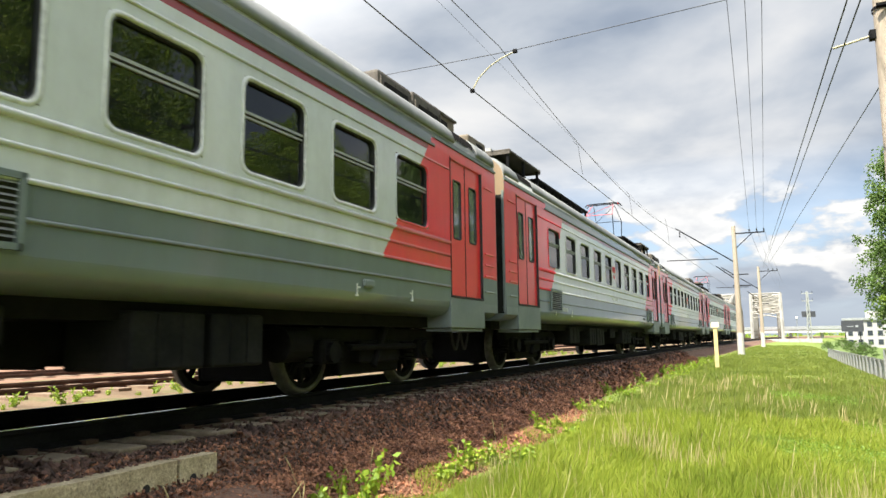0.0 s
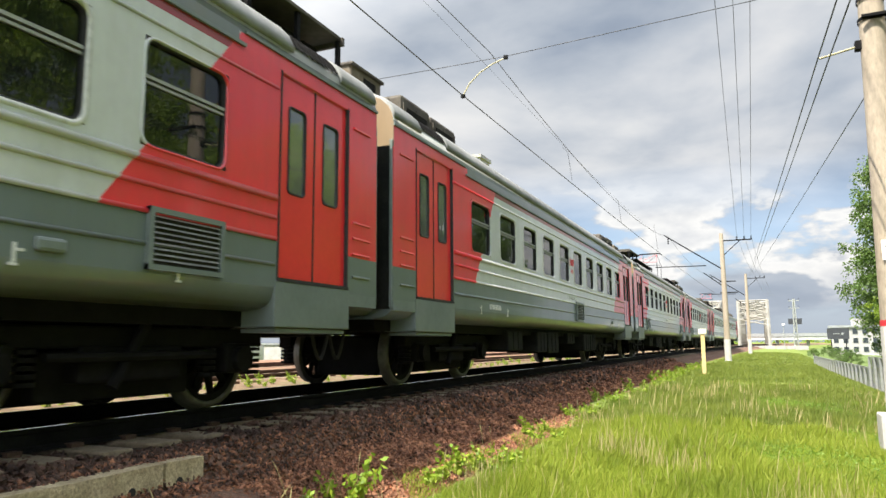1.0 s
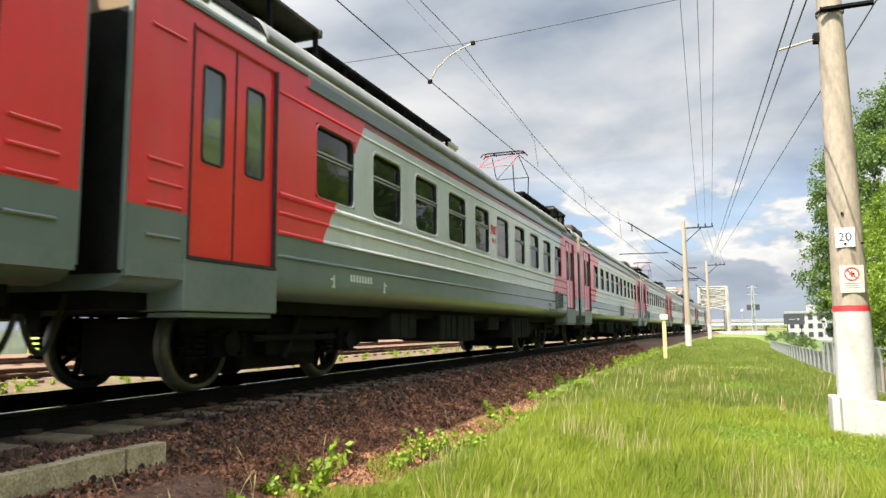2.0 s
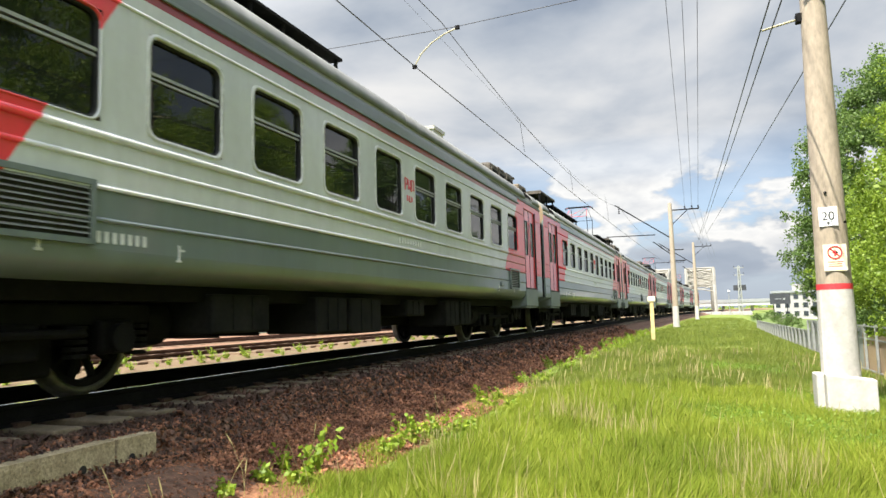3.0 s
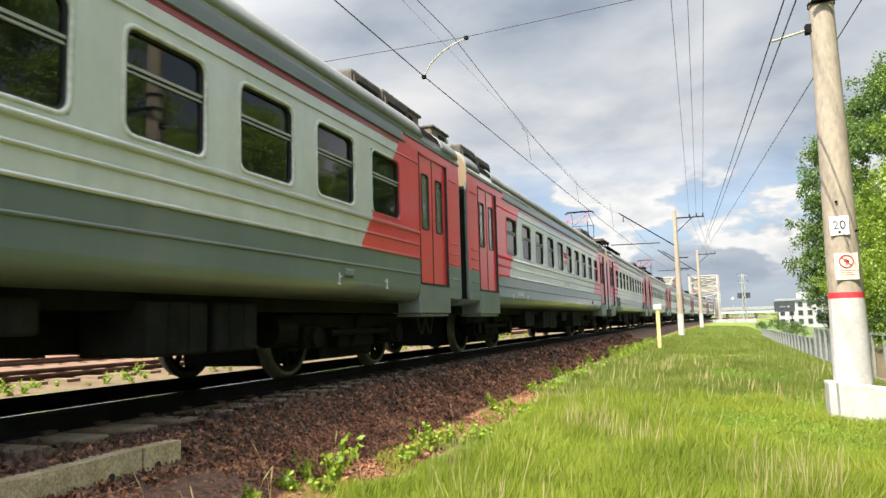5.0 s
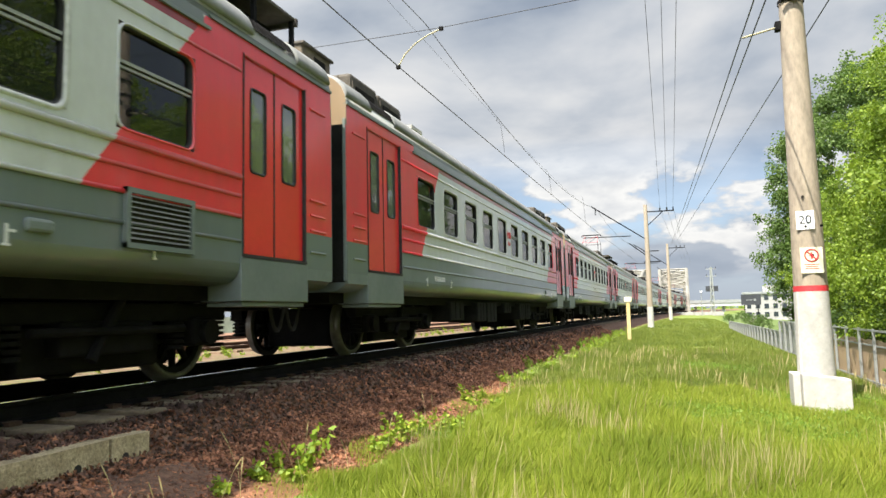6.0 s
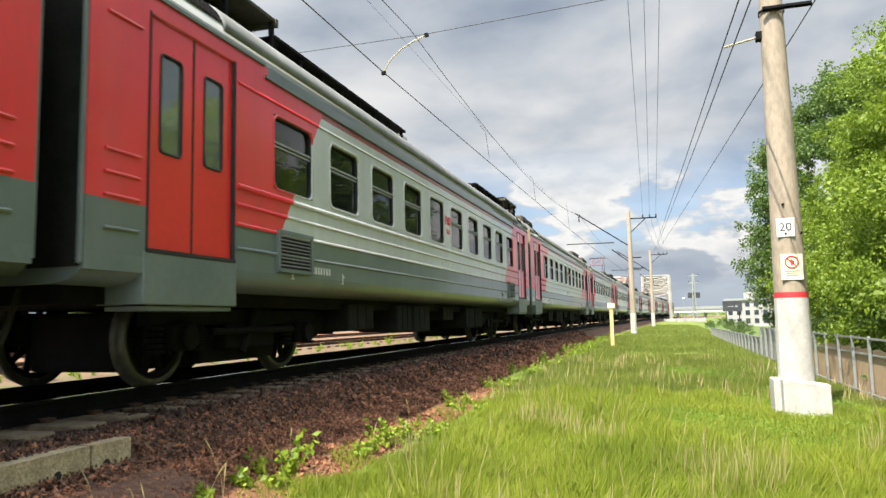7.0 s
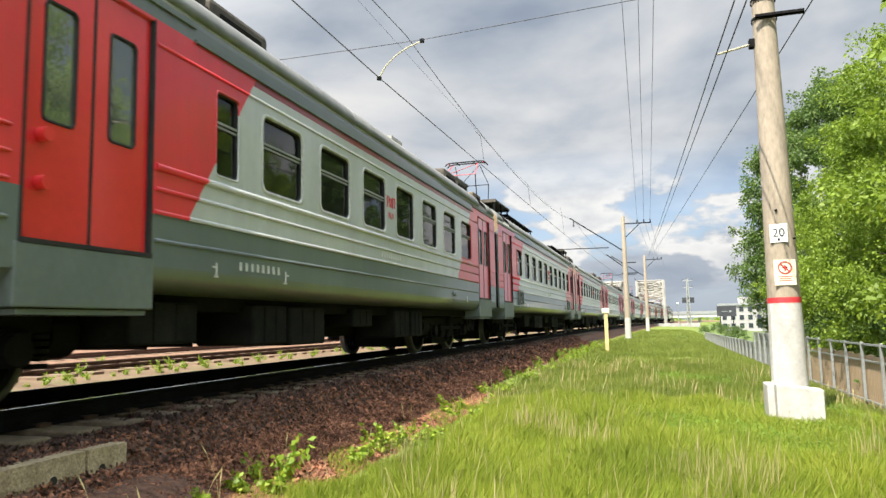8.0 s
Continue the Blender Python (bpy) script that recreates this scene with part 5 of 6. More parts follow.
def tree_mesh(seed, height, width, clumps, per, leaf, spread, material):
    """A trunk with limbs, and a crown of billowing clumps with gaps between them."""
    rng = np.random.default_rng(seed)
    bm = bmesh.new()
    h0 = height * 0.14
    prev, pr = Vector((0, 0, -0.3)), width * 0.04
    trunk = [prev]
    for k in range(1, 9):
        q = Vector((0.25 * rng.normal() * k / 8, 0.25 * rng.normal() * k / 8, height * 0.88 * k / 8))
        rod(bm, prev, q, pr, pr * 0.8, seg=9)
        prev, pr = q, pr * 0.8
        trunk.append(q)
    centres = []
    for k in range(clumps):
        f = (k + 0.5) / clumps
        z = h0 + (height - h0) * f ** 0.9
        prof = math.sin(math.pi * min(1.0, 0.18 + 0.82 * f) ** 0.85) ** 0.55
        a = k * 2.39996 + rng.normal() * 0.5
        r = width * 0.5 * prof * (0.45 + 0.55 * rng.random() ** 0.5) * (1.0 + 0.22 * math.sin(3 * a + seed) + 0.12 * math.sin(5 * a + 9 * f))
        c = Vector((r * math.cos(a), r * math.sin(a), z + rng.normal() * 0.35))
        s = trunk[max(1, min(8, int(8 * (z * 0.72) / (height * 0.9))))]
        mid = s.lerp(c, 0.55) + Vector((0, 0, 0.25))
        if k % 4 == 0:
            rod(bm, s, mid, 0.05, 0.03, seg=6)
            rod(bm, mid, c, 0.03, 0.01, seg=5)
        # sprays: small tufts on the outer side of each clump, drooping outwards
        out = Vector((c.x, c.y, 0.3 * (z - height * 0.4))).normalized()
        for j in range(7):
            d = out * (0.5 + 0.5 * rng.random()) + Vector((rng.normal(), rng.normal(), rng.normal() * 0.55)) * 0.55
            centres.append(tuple(c + d * spread))
    v = leaf_cloud(rng, centres, per, spread * 0.5, leaf, 0.5)
    return mesh_of("trunk", bm, BARK), leaf_mesh("crown", v, material)


def tree(name, meshes, x, y, z, turn, scale, label):
    t = new(name)
    t.matrix_basis = pose(x, y, z, 0, 0, turn) @ Matrix.Diagonal((scale, scale, scale, 1))
    part("trunk", meshes[0], None, t)
    part("crown", meshes[1], None, t, "crown of small leaves in drooping sprays")
    return tagged(t, label, "tree", "trees behind the fence")


BIG = tree_mesh(3, 12.0, 8.6, 190, 100, 0.11, 0.85, LEAF)
MID = tree_mesh(8, 10.0, 7.4, 170, 130, 0.085, 0.72, LEAF)
TALL = tree_mesh(5, 12.4, 7.6, 210, 95, 0.125, 0.80, DARK_LEAF)
LOW = tree_mesh(11, 3.2, 4.0, 60, 34, 0.105, 0.45, DARK_LEAF)
FAR = tree_mesh(15, 9.0, 6.6, 60, 20, 0.28, 0.9, LEAF)
ROW = "leafy light green tree behind the fence"
for mesh, x, y, turn, scale in ((MID, 8.9, 23.5, 0, 1.06), (MID, 8.7, 31.5, 80, 0.8), (BIG, 11.8, 31.0, 140, 0.92), (BIG, 9.6, 13.0, 200, 1.0), (BIG, 9.4, 4.5, 300, 1.05), (BIG, 10.0, -4.5, 20, 1.1), (MID, 15.0, 24.0, 220, 1.15)):
    tree("tree", mesh, x, y, -2.1, turn, scale, ROW)
for x, y, turn, scale in ((10.5, 42.0, 200, 1.14), (15.5, 45.0, 60, 1.0)):
    tree("tree", TALL, x, y, -2.1, turn, scale, "tall dull green tree rising behind the others")
for x, y, turn, scale in ((9.4, 38.5, 10, 1.0), (12.0, 62.0, 40, 1.0), (17.5, 90.0, 10, 1.1), (20.5, 104.0, 70, 1.2), (9.6, 84.0, 200, 0.45), (10.6, 104.0, 100, 0.45), (9.4, 128.0, 20, 0.4), (12.5, 138.0, 260, 0.5), (7.6, 28.0, 130, 1.0), (7.4, 22.0, 60, 0.95), (10.2, 50.0, 250, 1.0)):
    tree("bush", LOW, x, y, -1.9, turn, scale, "dark green bush behind the fence")


def hanging_branch():
    """A leafy branch of a near tree that hangs into the light."""
    rng = np.random.default_rng(31)
    t = new("branch")
    tagged(t, "leafy light green branch hanging from a near tree", "tree branch")
    pts = [(5.4, 8.6, 5.3), (4.5, 8.8, 5.1), (3.7, 8.9, 4.8), (3.2, 9.0, 4.4), (2.95, 9.05, 4.0)]
    tube("twig", pts, 0.02, BARK, t)
    cs = [(3.7, 8.9, 4.65), (3.3, 9.0, 4.4), (2.98, 9.05, 4.0), (3.5, 8.9, 3.9), (3.25, 9.0, 3.6), (3.9, 9.0, 4.1), (4.1, 8.8, 4.8), (2.95, 9.0, 4.35), (3.7, 9.1, 3.4), (4.4, 9.0, 4.5), (2.85, 9.0, 3.7)]
    part("foliage", leaf_mesh("foliage", leaf_cloud(rng, cs, 26, 0.22, 0.12, 0.9), LEAF), None, t)


hanging_branch()


def grass_edge(y):
    """How far from the track's middle the grass begins; it closes up to the ballast farther on."""
    f = np.clip((y - 10.0) / 5.0, 0.0, 1.0)
    return 3.14 - 0.46 * f + 0.18 * np.sin(y * 2.1) + 0.14 * np.sin(y * 5.3 + 1)


def clover_patch(x, y):
    """1 where low broad leaves take the place of the long grass."""
    k = np.sin(x * 0.9 + 1.4 + 0.8 * np.sin(y * 0.55)) * np.sin(y * 0.75 + 0.6 * x) + 0.35 * np.sin(x * 3.1 + y * 1.3) + np.clip((x + 0.2) * 0.35, -0.5, 0.45)
    return np.clip((k - 0.35) * 1.6, 0.0, 1.0)


def grass_field():
    """Grass on the bank: fine long blades near, broader ones farther off, dry stalks and clover."""
    rng = np.random.default_rng(5)
    zones = [(-5.0, 2.4, 60000, 0.003, 0.20), (2.4, 7.0, 380000, 0.0023, 0.26), (7.0, 13.0, 270000, 0.0040, 0.23), (13.0, 24.0, 140000, 0.008, 0.18), (24.0, 50.0, 80000, 0.018, 0.15), (50.0, 110.0, 30000, 0.05, 0.13)]
    us_g = np.linspace(2.4, 11.6, 200)
    zs_g = np.array([ground_z(u) for u in us_g])
    out, dull, dry, leaves = [], [], [], []
    for y0, y1, n, w, h in zones:
        y = y0 + (y1 - y0) * rng.random(n)
        u = 2.50 + (10.9 - 2.50) * rng.random(n)
        keep = (u > grass_edge(y) + 0.45 * rng.random(n) ** 3) | ((u > 2.7) & (rng.random(n) < 0.22 * (np.sin(y * 3.7 + 5 * u) > 0.2)))
        y, u = y[keep], u[keep]
        n = len(y)
        x = u + TRACK_X + BEND * np.maximum(y, 0) ** 2
        z = np.interp(u, us_g, zs_g) - 0.03
        patch = 0.85 + 0.25 * np.sin(x * 1.3 + 0.7 * np.sin(y * 0.9)) * np.sin(y * 0.8 + 1.7) + 0.25 * np.sin(x * 4.1 + 2.0 * np.sin(y * 1.7)) * np.sin(y * 3.3 + x)
        patch = np.maximum(patch, 0.6)
        low = clover_patch(x, y)
        hh = h * patch * (1 - 0.45 * low) * (0.45 + 1.0 * rng.random(n))
        hh *= 0.4 + 0.6 * np.clip((u - grass_edge(y)) / 0.9, 0.0, 1.0)
        # blades bend over with the wind, all roughly one way, some against it
        a = rng.random(n) * 6.283
        lean = 0.08 + 0.6 * rng.random(n) ** 1.8
        b = 0.6 + 1.5 * rng.normal(size=n)
        dx, dy = np.cos(a) * w, np.sin(a) * w
        lx, ly = np.cos(b) * lean * hh, np.sin(b) * lean * hh
        tip = np.stack([x + lx, y + ly, z + hh * (1 - 0.25 * lean)], 1)
        foot = np.stack([x, y, z], 1)
        side = np.stack([dx, dy, 0 * dx], 1)
        mid = foot + 0.6 * (tip - foot) + side * 0.7 + np.stack([-lx * 0.05, -ly * 0.05, 0.03 * hh], 1)
        v = np.stack([foot - side, foot + side, mid, tip], axis=1)
        tuft = np.sin(x * 2.3 + 1 + np.sin(y * 2.9)) * np.sin(y * 1.3 + 0.5 * x)
        is_dry = (rng.random(n) < 0.002 + 0.035 * (tuft > 0.72)) & (low < 0.7)
        # blades from 13 m on take the darkened, duller tone
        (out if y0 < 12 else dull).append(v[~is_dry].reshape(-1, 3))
        dv = v[is_dry]
        m = len(dv)
        tall = 0.08 + 0.20 * rng.random(m)
        dv[:, 3] += np.stack([0.25 * tall * rng.normal(size=m), 0.25 * tall * rng.normal(size=m), tall], 1)
        dv[:, 1] = dv[:, 0] + (dv[:, 1] - dv[:, 0]) * 0.6
        # the seed head thickens near the tip
        dv[:, 2] = dv[:, 0] + 0.86 * (dv[:, 3] - dv[:, 0]) + (dv[:, 1] - dv[:, 0]) * 1.2
        if y1 < 30:
            dry.append(dv.reshape(-1, 3))
        # clover and plantain: small broad leaves lying at all angles
        if 2.0 < y1 < 30:
            pick = rng.random(n) < 0.22 * low
            c = np.stack([x[pick], y[pick], z[pick] + 0.02 + 0.10 * rng.random(pick.sum())], 1)
            leaves.append(leaf_cloud(rng, c, 2, 0.06, 0.014 + 0.0014 * y0, 0.0))
    g = new("grass", leaf_mesh("grass", np.concatenate(out), GRASS))
    tagged(g, "lush green uncut grass on the railway bank", "grass", kind="stuff")
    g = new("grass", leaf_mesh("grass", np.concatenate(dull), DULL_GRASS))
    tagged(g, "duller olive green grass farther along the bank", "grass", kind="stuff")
    d = new("dry_grass", leaf_mesh("dry_grass", np.concatenate(dry), STRAW))
    tagged(d, "pale dry stalks among the green grass", "dry grass", kind="stuff")
    k = new("clover", leaf_mesh("clover", np.concatenate(leaves), CLOVER))
    tagged(k, "dark green clover and low broad leaves in the grass", "clover", kind="stuff")


grass_field()


def weed_mesh(seed, h, n):
    rng = np.random.default_rng(seed)
    stems = bmesh.new()
    pts = []
    for k in range(n):
        a = rng.random() * 6.28
        tip = Vector((math.cos(a) * h * 0.75 * rng.random(), math.sin(a) * h * 0.75 * rng.random(), h * (0.4 + 0.5 * rng.random())))
        rod(stems, (0, 0, -0.05), tip, 0.006, 0.003, seg=5)
        for j in range(5):
            pts.append(tuple(tip * (0.3 + 0.7 * j / 4)))
    v = leaf_cloud(rng, pts, 4, 0.075, 0.072, 0.3)
    return mesh_of("stem", stems, WEED), leaf_mesh("leaves", v, WEED)


WEEDS = [weed_mesh(1, 0.38, 6), weed_mesh(2, 0.24, 5), weed_mesh(3, 0.30, 4)]


def weed(kind, x, y, z, turn, s=1.0):
    w = new("weed_plant")
    w.matrix_basis = pose(x, y, z, 0, 0, turn) @ Matrix.Diagonal((s, s, s, 1))
    part("stem", WEEDS[kind][0], None, w)
    part("foliage", WEEDS[kind][1], None, w)
    tagged(w, "light green broad-leaved weed at the ballast edge", "weed", "weeds along the ballast")


wr = random.Random(9)
for k, x, y, size in ((0, -3.22, 5.75, 0.95), (1, -3.30, 5.1, 0.8), (2, -3.36, 5.45, 0.7), (1, -3.0, 6.7, 0.7), (0, -2.92, 7.35, 0.85), (2, -2.95, 7.0, 0.8), (1, -3.32, 4.55, 0.65), (0, -2.86, 7.7, 0.75), (1, -3.12, 5.3, 0.9), (2, -2.9, 8.0, 0.6)):
    weed(k, x, y, ground_z(x - track_x(y)), wr.random() * 360, size)


def stalk_mesh(h, bend):
    """One thin seed stalk with a slender head, taller than the weeds."""
    bm = lathe(bmesh.new(), [(0.0022, -0.04), (0.0018, h * 0.5), (0.0016, h), (0.0055, h + 0.025), (0.0045, h + 0.06), (0.0008, h + 0.10)], 6, "z")
    for v in bm.verts:
        v.co.x += bend * max(0.0, v.co.z) ** 2
    return mesh_of("seed_stalk", bm, STRAW)


STALKS = [stalk_mesh(0.30, 0.5), stalk_mesh(0.22, -0.9), stalk_mesh(0.38, 0.8)]
for k in range(16):
    y = 3.4 + 5.5 * wr.random()
    u = 2.68 + 0.55 * wr.random()
    st = part("seed_stalk", STALKS[k % 3], None)
    st.matrix_basis = pose(track_x(y) + u, y, ground_z(u), 0, 0, wr.random() * 360)
    tagged(st, "thin pale seed stalk at the ballast edge", "grass stalk", "seed stalks")
for i in range(210):
    y = 7.6 + 40 * (i / 210) ** 1.35 + wr.random()
    if y < 24 and math.sin(y * 1.9) + 0.5 * math.sin(y * 4.3) < -0.1:
        continue
    far = min(1.0, max(0.0, (y - 10) / 5))
    u = 2.84 - 0.30 * far + 0.65 * wr.random()
    weed(wr.randrange(3), track_x(y) + u, y, ground_z(u) - 0.02, wr.random() * 360, 0.35 + 0.6 * wr.random() ** 2)
# weeds along the sunny strip between the tracks
for i in range(90):
    y = 5 + 34 * (i / 90) ** 1.2
    u = -2.7 - 0.7 * wr.random()
    weed(wr.randrange(3), track_x(y) + u, y, ground_z(u), wr.random() * 360, 0.3 + 0.35 * wr.random())
for i in range(26):
    y = 9 + 40 * wr.random()
    u = -3.4 - 1.0 * wr.random() if i % 2 else -6.9 + 0.8 * wr.random()
    weed(wr.randrange(3), track_x(y) + u, y, ground_z(u), wr.random() * 360, 0.5)


# ================= distance =================
def truss(x0, x1, y0, y1, z0, h, bays, mat, label, bow=0.0):
    b = new("railway_bridge")
    tagged(b, label, "bridge")
    ys = [y0 + (y1 - y0) * k / bays for k in range(bays + 1)]
    tops = [z0 + h * (1 - bow * (2 * k / bays - 1) ** 2) for k in range(bays + 1)]

    def member(name, a, c, r):
        part(name, rod(bmesh.new(), a, c, r, seg=4), mat, b)
    for x in (x0, x1):
        part("bottom_chord", boxes((x - 0.2, x + 0.2, y0, y1, z0, z0 + 0.6)), mat, b)
        member("end_post", (x, y0, z0), (x, ys[1], tops[1]), 0.36)
        member("end_post", (x, y1, z0), (x, ys[-2], tops[-2]), 0.36)
        for k in range(1, bays):
            member("upright", (x, ys[k], z0), (x, ys[k], tops[k]), 0.16)
            if k < bays - 1:
                member("top_chord", (x, ys[k], tops[k]), (x, ys[k + 1], tops[k + 1]), 0.34)
                member("diagonal", (x, ys[k], z0), (x, ys[k + 1], tops[k + 1]), 0.15)
                member("diagonal", (x, ys[k], tops[k]), (x, ys[k + 1], z0), 0.15)
    for k in range(1, bays):
        y, t = ys[k], tops[k]
        member("cross_beam", (x0, y, t), (x1, y, t), 0.18)
        member("cross_beam", (x0, y, t - 2.4), (x1, y, t - 2.4), 0.14)
        for j in range(3):
            xa, xb = x0 + (x1 - x0) * j / 3, x0 + (x1 - x0) * (j + 1) / 3
            member("lattice_bar", (xa, y, t - 2.4), (xb, y, t), 0.10)
            member("lattice_bar", (xa, y, t), (xb, y, t - 2.4), 0.10)
    # lattice of the sloping portal
    for j in range(4):
        fa, fb = 0.45 + 0.13 * j, 0.45 + 0.13 * (j + 1)
        ya, yb, za, zb = y0 + (ys[1] - y0) * fa, y0 + (ys[1] - y0) * fb, z0 + (tops[1] - z0) * fa, z0 + (tops[1] - z0) * fb
        member("lattice_bar", (x0, ya, za), (x1, yb, zb), 0.11)
        member("lattice_bar", (x1, ya, za), (x0, yb, zb), 0.11)
    part("deck", boxes((x0 - 0.3, x1 + 0.3, y0, y1, z0 - 0.6, z0)), IRON, b)
    return b


br = truss(-3.1, 3.1, 0, 88, 0.0, 10.6, 11, STEEL_TRUSS, "pale steel truss railway bridge over the tracks ahead")
br.matrix_basis = pose(track_x(172) + 0.2, 172, -0.35, 0, 0, -0.6)
br2 = truss(-3.4, 3.4, 0, 88, 0.0, 13.0, 11, STEEL_TRUSS, "pale bowed steel truss railway bridge beside the first", 0.38)
br2.matrix_basis = pose(track_x(176) - 11.5, 185, -0.35, 0, 0, -0.6)

bar = new("crash_barrier")
tagged(bar, "low white concrete barrier where the grass ends", "barrier")
for k in range(6):
    part("barrier_block", boxes((-1.0 + 2.0 * k, 0.94 + 2.0 * k, 160, 160.5, -1.0, -0.15), bevel=0.05), HOUSE_WHITE, bar)

sg = new("signal_mast")
sg.location = (9.9, 180, -2.0)
tagged(sg, "grey steel lattice mast with crossarms, insulators and panels", "signal mast")
bm = bmesh.new()
for dx, dy in ((-0.45, -0.45), (0.45, -0.45), (0.45, 0.45), (-0.45, 0.45)):
    rod(bm, (dx, dy, 0), (dx * 0.3, dy * 0.3, 12.4), 0.14, seg=5)
for k in range(8):
    a, c = 0.45 * (1 - 0.7 * k / 8), 0.45 * (1 - 0.7 * (k + 1) / 8)
    rod(bm, (-a, -a, 12.4 * k / 8), (c, -c, 12.4 * (k + 1) / 8), 0.09, seg=4)
    rod(bm, (a, a, 12.4 * k / 8), (-c, c, 12.4 * (k + 1) / 8), 0.09, seg=4)
part("lattice", bm, ALU, sg)
part("crossarm", boxes((-1.1, 1.1, -0.08, 0.08, 11.9, 12.05), (-1.1, 1.1, -0.08, 0.08, 10.2, 10.35)), ALU, sg)
part("panel", boxes((-1.4, 1.4, -0.2, -0.1, 6.6, 7.9)), SIGN_BLACK, sg, "dark red-rimmed panel")
bm = bmesh.new()
for x in (-1.05, 1.05):
    for z in (12.05, 10.35):
        insulator(bm, x, 0, z, 0.5)
part("insulators", bm, IRON, sg)
lamp = new("street_lamp")
lamp.location = (6.2, 150, -1.2)
tagged(lamp, "thin pale street lamp post beside the bridge", "street lamp")
part("post", rod(bmesh.new(), (0, 0, 0), (0, 0, 5.0), 0.09, 0.06), GALV, lamp)
part("lamp_head", boxes((-0.2, 0.2, -0.3, 0.3, 4.95, 5.3), bevel=0.05), SIGN_WHITE, lamp)


def overpass():
    o = new("road_overpass")
    tagged(o, "pale concrete road overpass on piers in the distance", "overpass")
    o.location = (12, 300, -3)
    part("deck", boxes((-60, 70, -5, 5, 4.4, 6.1)), CONCRETE_FAR, o)
    part("parapet", boxes((-60, 70, -5.3, -5, 5.6, 6.8)), GALV, o)
    for k in range(12):
        part("pier", boxes((-55 + 10.5 * k, -54 + 10.5 * k, -1, 1, 0, 4.4)), CONCRETE_FAR, o)


CONCRETE_FAR = surface("pale_far_concrete", (0.42, 0.42, 0.41), (0.55, 0.55, 0.53), 0.2, 0.85, 0, 0)
overpass()


def white_house():
    h = new("apartment_building")
    h.location = (16.2, 172, -3.9)
    h.rotation_euler, h.scale = (0, 0, radians(-12)), (0.9, 0.9, 0.9)
    tagged(h, "white modern low apartment building with dark windows", "apartment building")
    part("wall", boxes((0, 26, 0, 16, 0, 8.3)), HOUSE_WHITE, h)
    part("roof", boxes((-0.5, 26.5, -0.5, 16.5, 8.3, 8.8)), GALV, h)
    part("penthouse", boxes((4, 12, 3, 9, 8.8, 10.4)), HOUSE_WHITE, h)
    fm = mesh_of("window", boxes((-0.5, 0.5, -0.10, -0.02, 0, 1.15)), DARK_PANE)
    fr = mesh_of("window_frame", boxes((-0.56, 0.56, -0.07, -0.01, -0.06, 1.21)), GALV)
    wr2 = random.Random(3)
    for r in range(4):
        for c in range(13):
            if wr2.random() < 0.12:
                continue
            w = part("window", fr, None, h)
            w.location = (1.0 + 2.0 * c, 0, 0.6 + 2.05 * r)
            part("pane", fm, None, w)
        for c in range(7):
            w = part("window", fr, None, h)
            w.matrix_basis = pose(0, 14.6 - 2.1 * c, 0.6 + 2.05 * r, 0, 0, -90)
            part("pane", fm, None, w)
    bb = new("billboard")
    bb.location = (15.3, 150, -2.5)
    tagged(bb, "dark rectangular billboard with a pale emblem on two posts", "billboard")
    part("panel", boxes((-1.8, 1.8, -0.1, 0.1, 3.6, 5.6)), SIGN_BLACK, bb)
    part("emblem", boxes((0.5, 0.9, -0.13, -0.1, 4.4, 4.75), (-0.9, 0.2, -0.13, -0.1, 4.5, 4.62)), GALV, bb)
    for x in (-1.2, 1.2):
        part("post", boxes((x - 0.08, x + 0.08, -0.05, 0.05, 0, 3.6)), IRON, bb)


white_house()


def tower(x, y, h, w, mat_top):
    t = new("apartment_tower")
    t.location = (x, y, -2)
    tagged(t, "tall white and orange apartment tower beyond the train", "apartment tower")
    part("wall", boxes((-w, w, -w, w, 0, h)), HOUSE_WHITE, t)
    part("orange_storey", boxes((-w * 0.55, w * 0.55, -w - 0.15, -w, h - 5, h - 2.4)), mat_top, t, "orange facade panel")
    part("parapet", boxes((-w - 0.3, w + 0.3, -w - 0.3, w + 0.3, h, h + 0.6)), HOUSE_WHITE, t)
    for r in range(10):
        for c in (-1, 1):
            p = boxes((c * w * 0.75 - 0.7, c * w * 0.75 + 0.7, -w - 0.1, -w - 0.02, h - 8 - 3 * r, h - 6.4 - 3 * r))
            part("window", p, DARK_PANE, t)


tower(-46.0, 121, 36.6, 2.6, ORANGE_WALL)


def low_things():
    """Line-side things seen under the train."""
    for x, y, w, h, mat, nm, lab in ((-24.5, 21.0, 1.3, 1.5, WEED_BOX, "signal_cabinet", "yellow-green line-side equipment cabinet"), (-25.0, 34.0, 1.2, 1.4, HOUSE_WHITE, "signal_cabinet", "white line-side equipment cabinet")):
        c = new(nm)
        c.location = (x, y, -0.75)
        tagged(c, lab, "equipment cabinet")
        part("cabinet_body", boxes((-w / 2, w / 2, -0.5, 0.5, 0, h), bevel=0.03), mat, c)
        part("cabinet_roof", boxes((-w / 2 - 0.08, w / 2 + 0.08, -0.58, 0.58, h, h + 0.08)), GALV, c)
    w = new("platform_wall")
    tagged(w, "long pale concrete wall beyond the tracks", "wall")
    for k in range(26):
        part("panel", boxes((-27.1, -26.9, -4 + 4.0 * k, -0.06 + 4.0 * k, -0.9, 0.75)), CONCRETE_FAR, w)
    for x, y, s in ((-34, 22, 1.0), (-37, 40, 1.1), (-33, 56, 0.9), (-40, 75, 1.2), (-36, 8, 1.0)):
        tree("tree", FAR, x, y, -1.0, y * 37, s * 0.55, "leafy green tree beyond the far tracks")


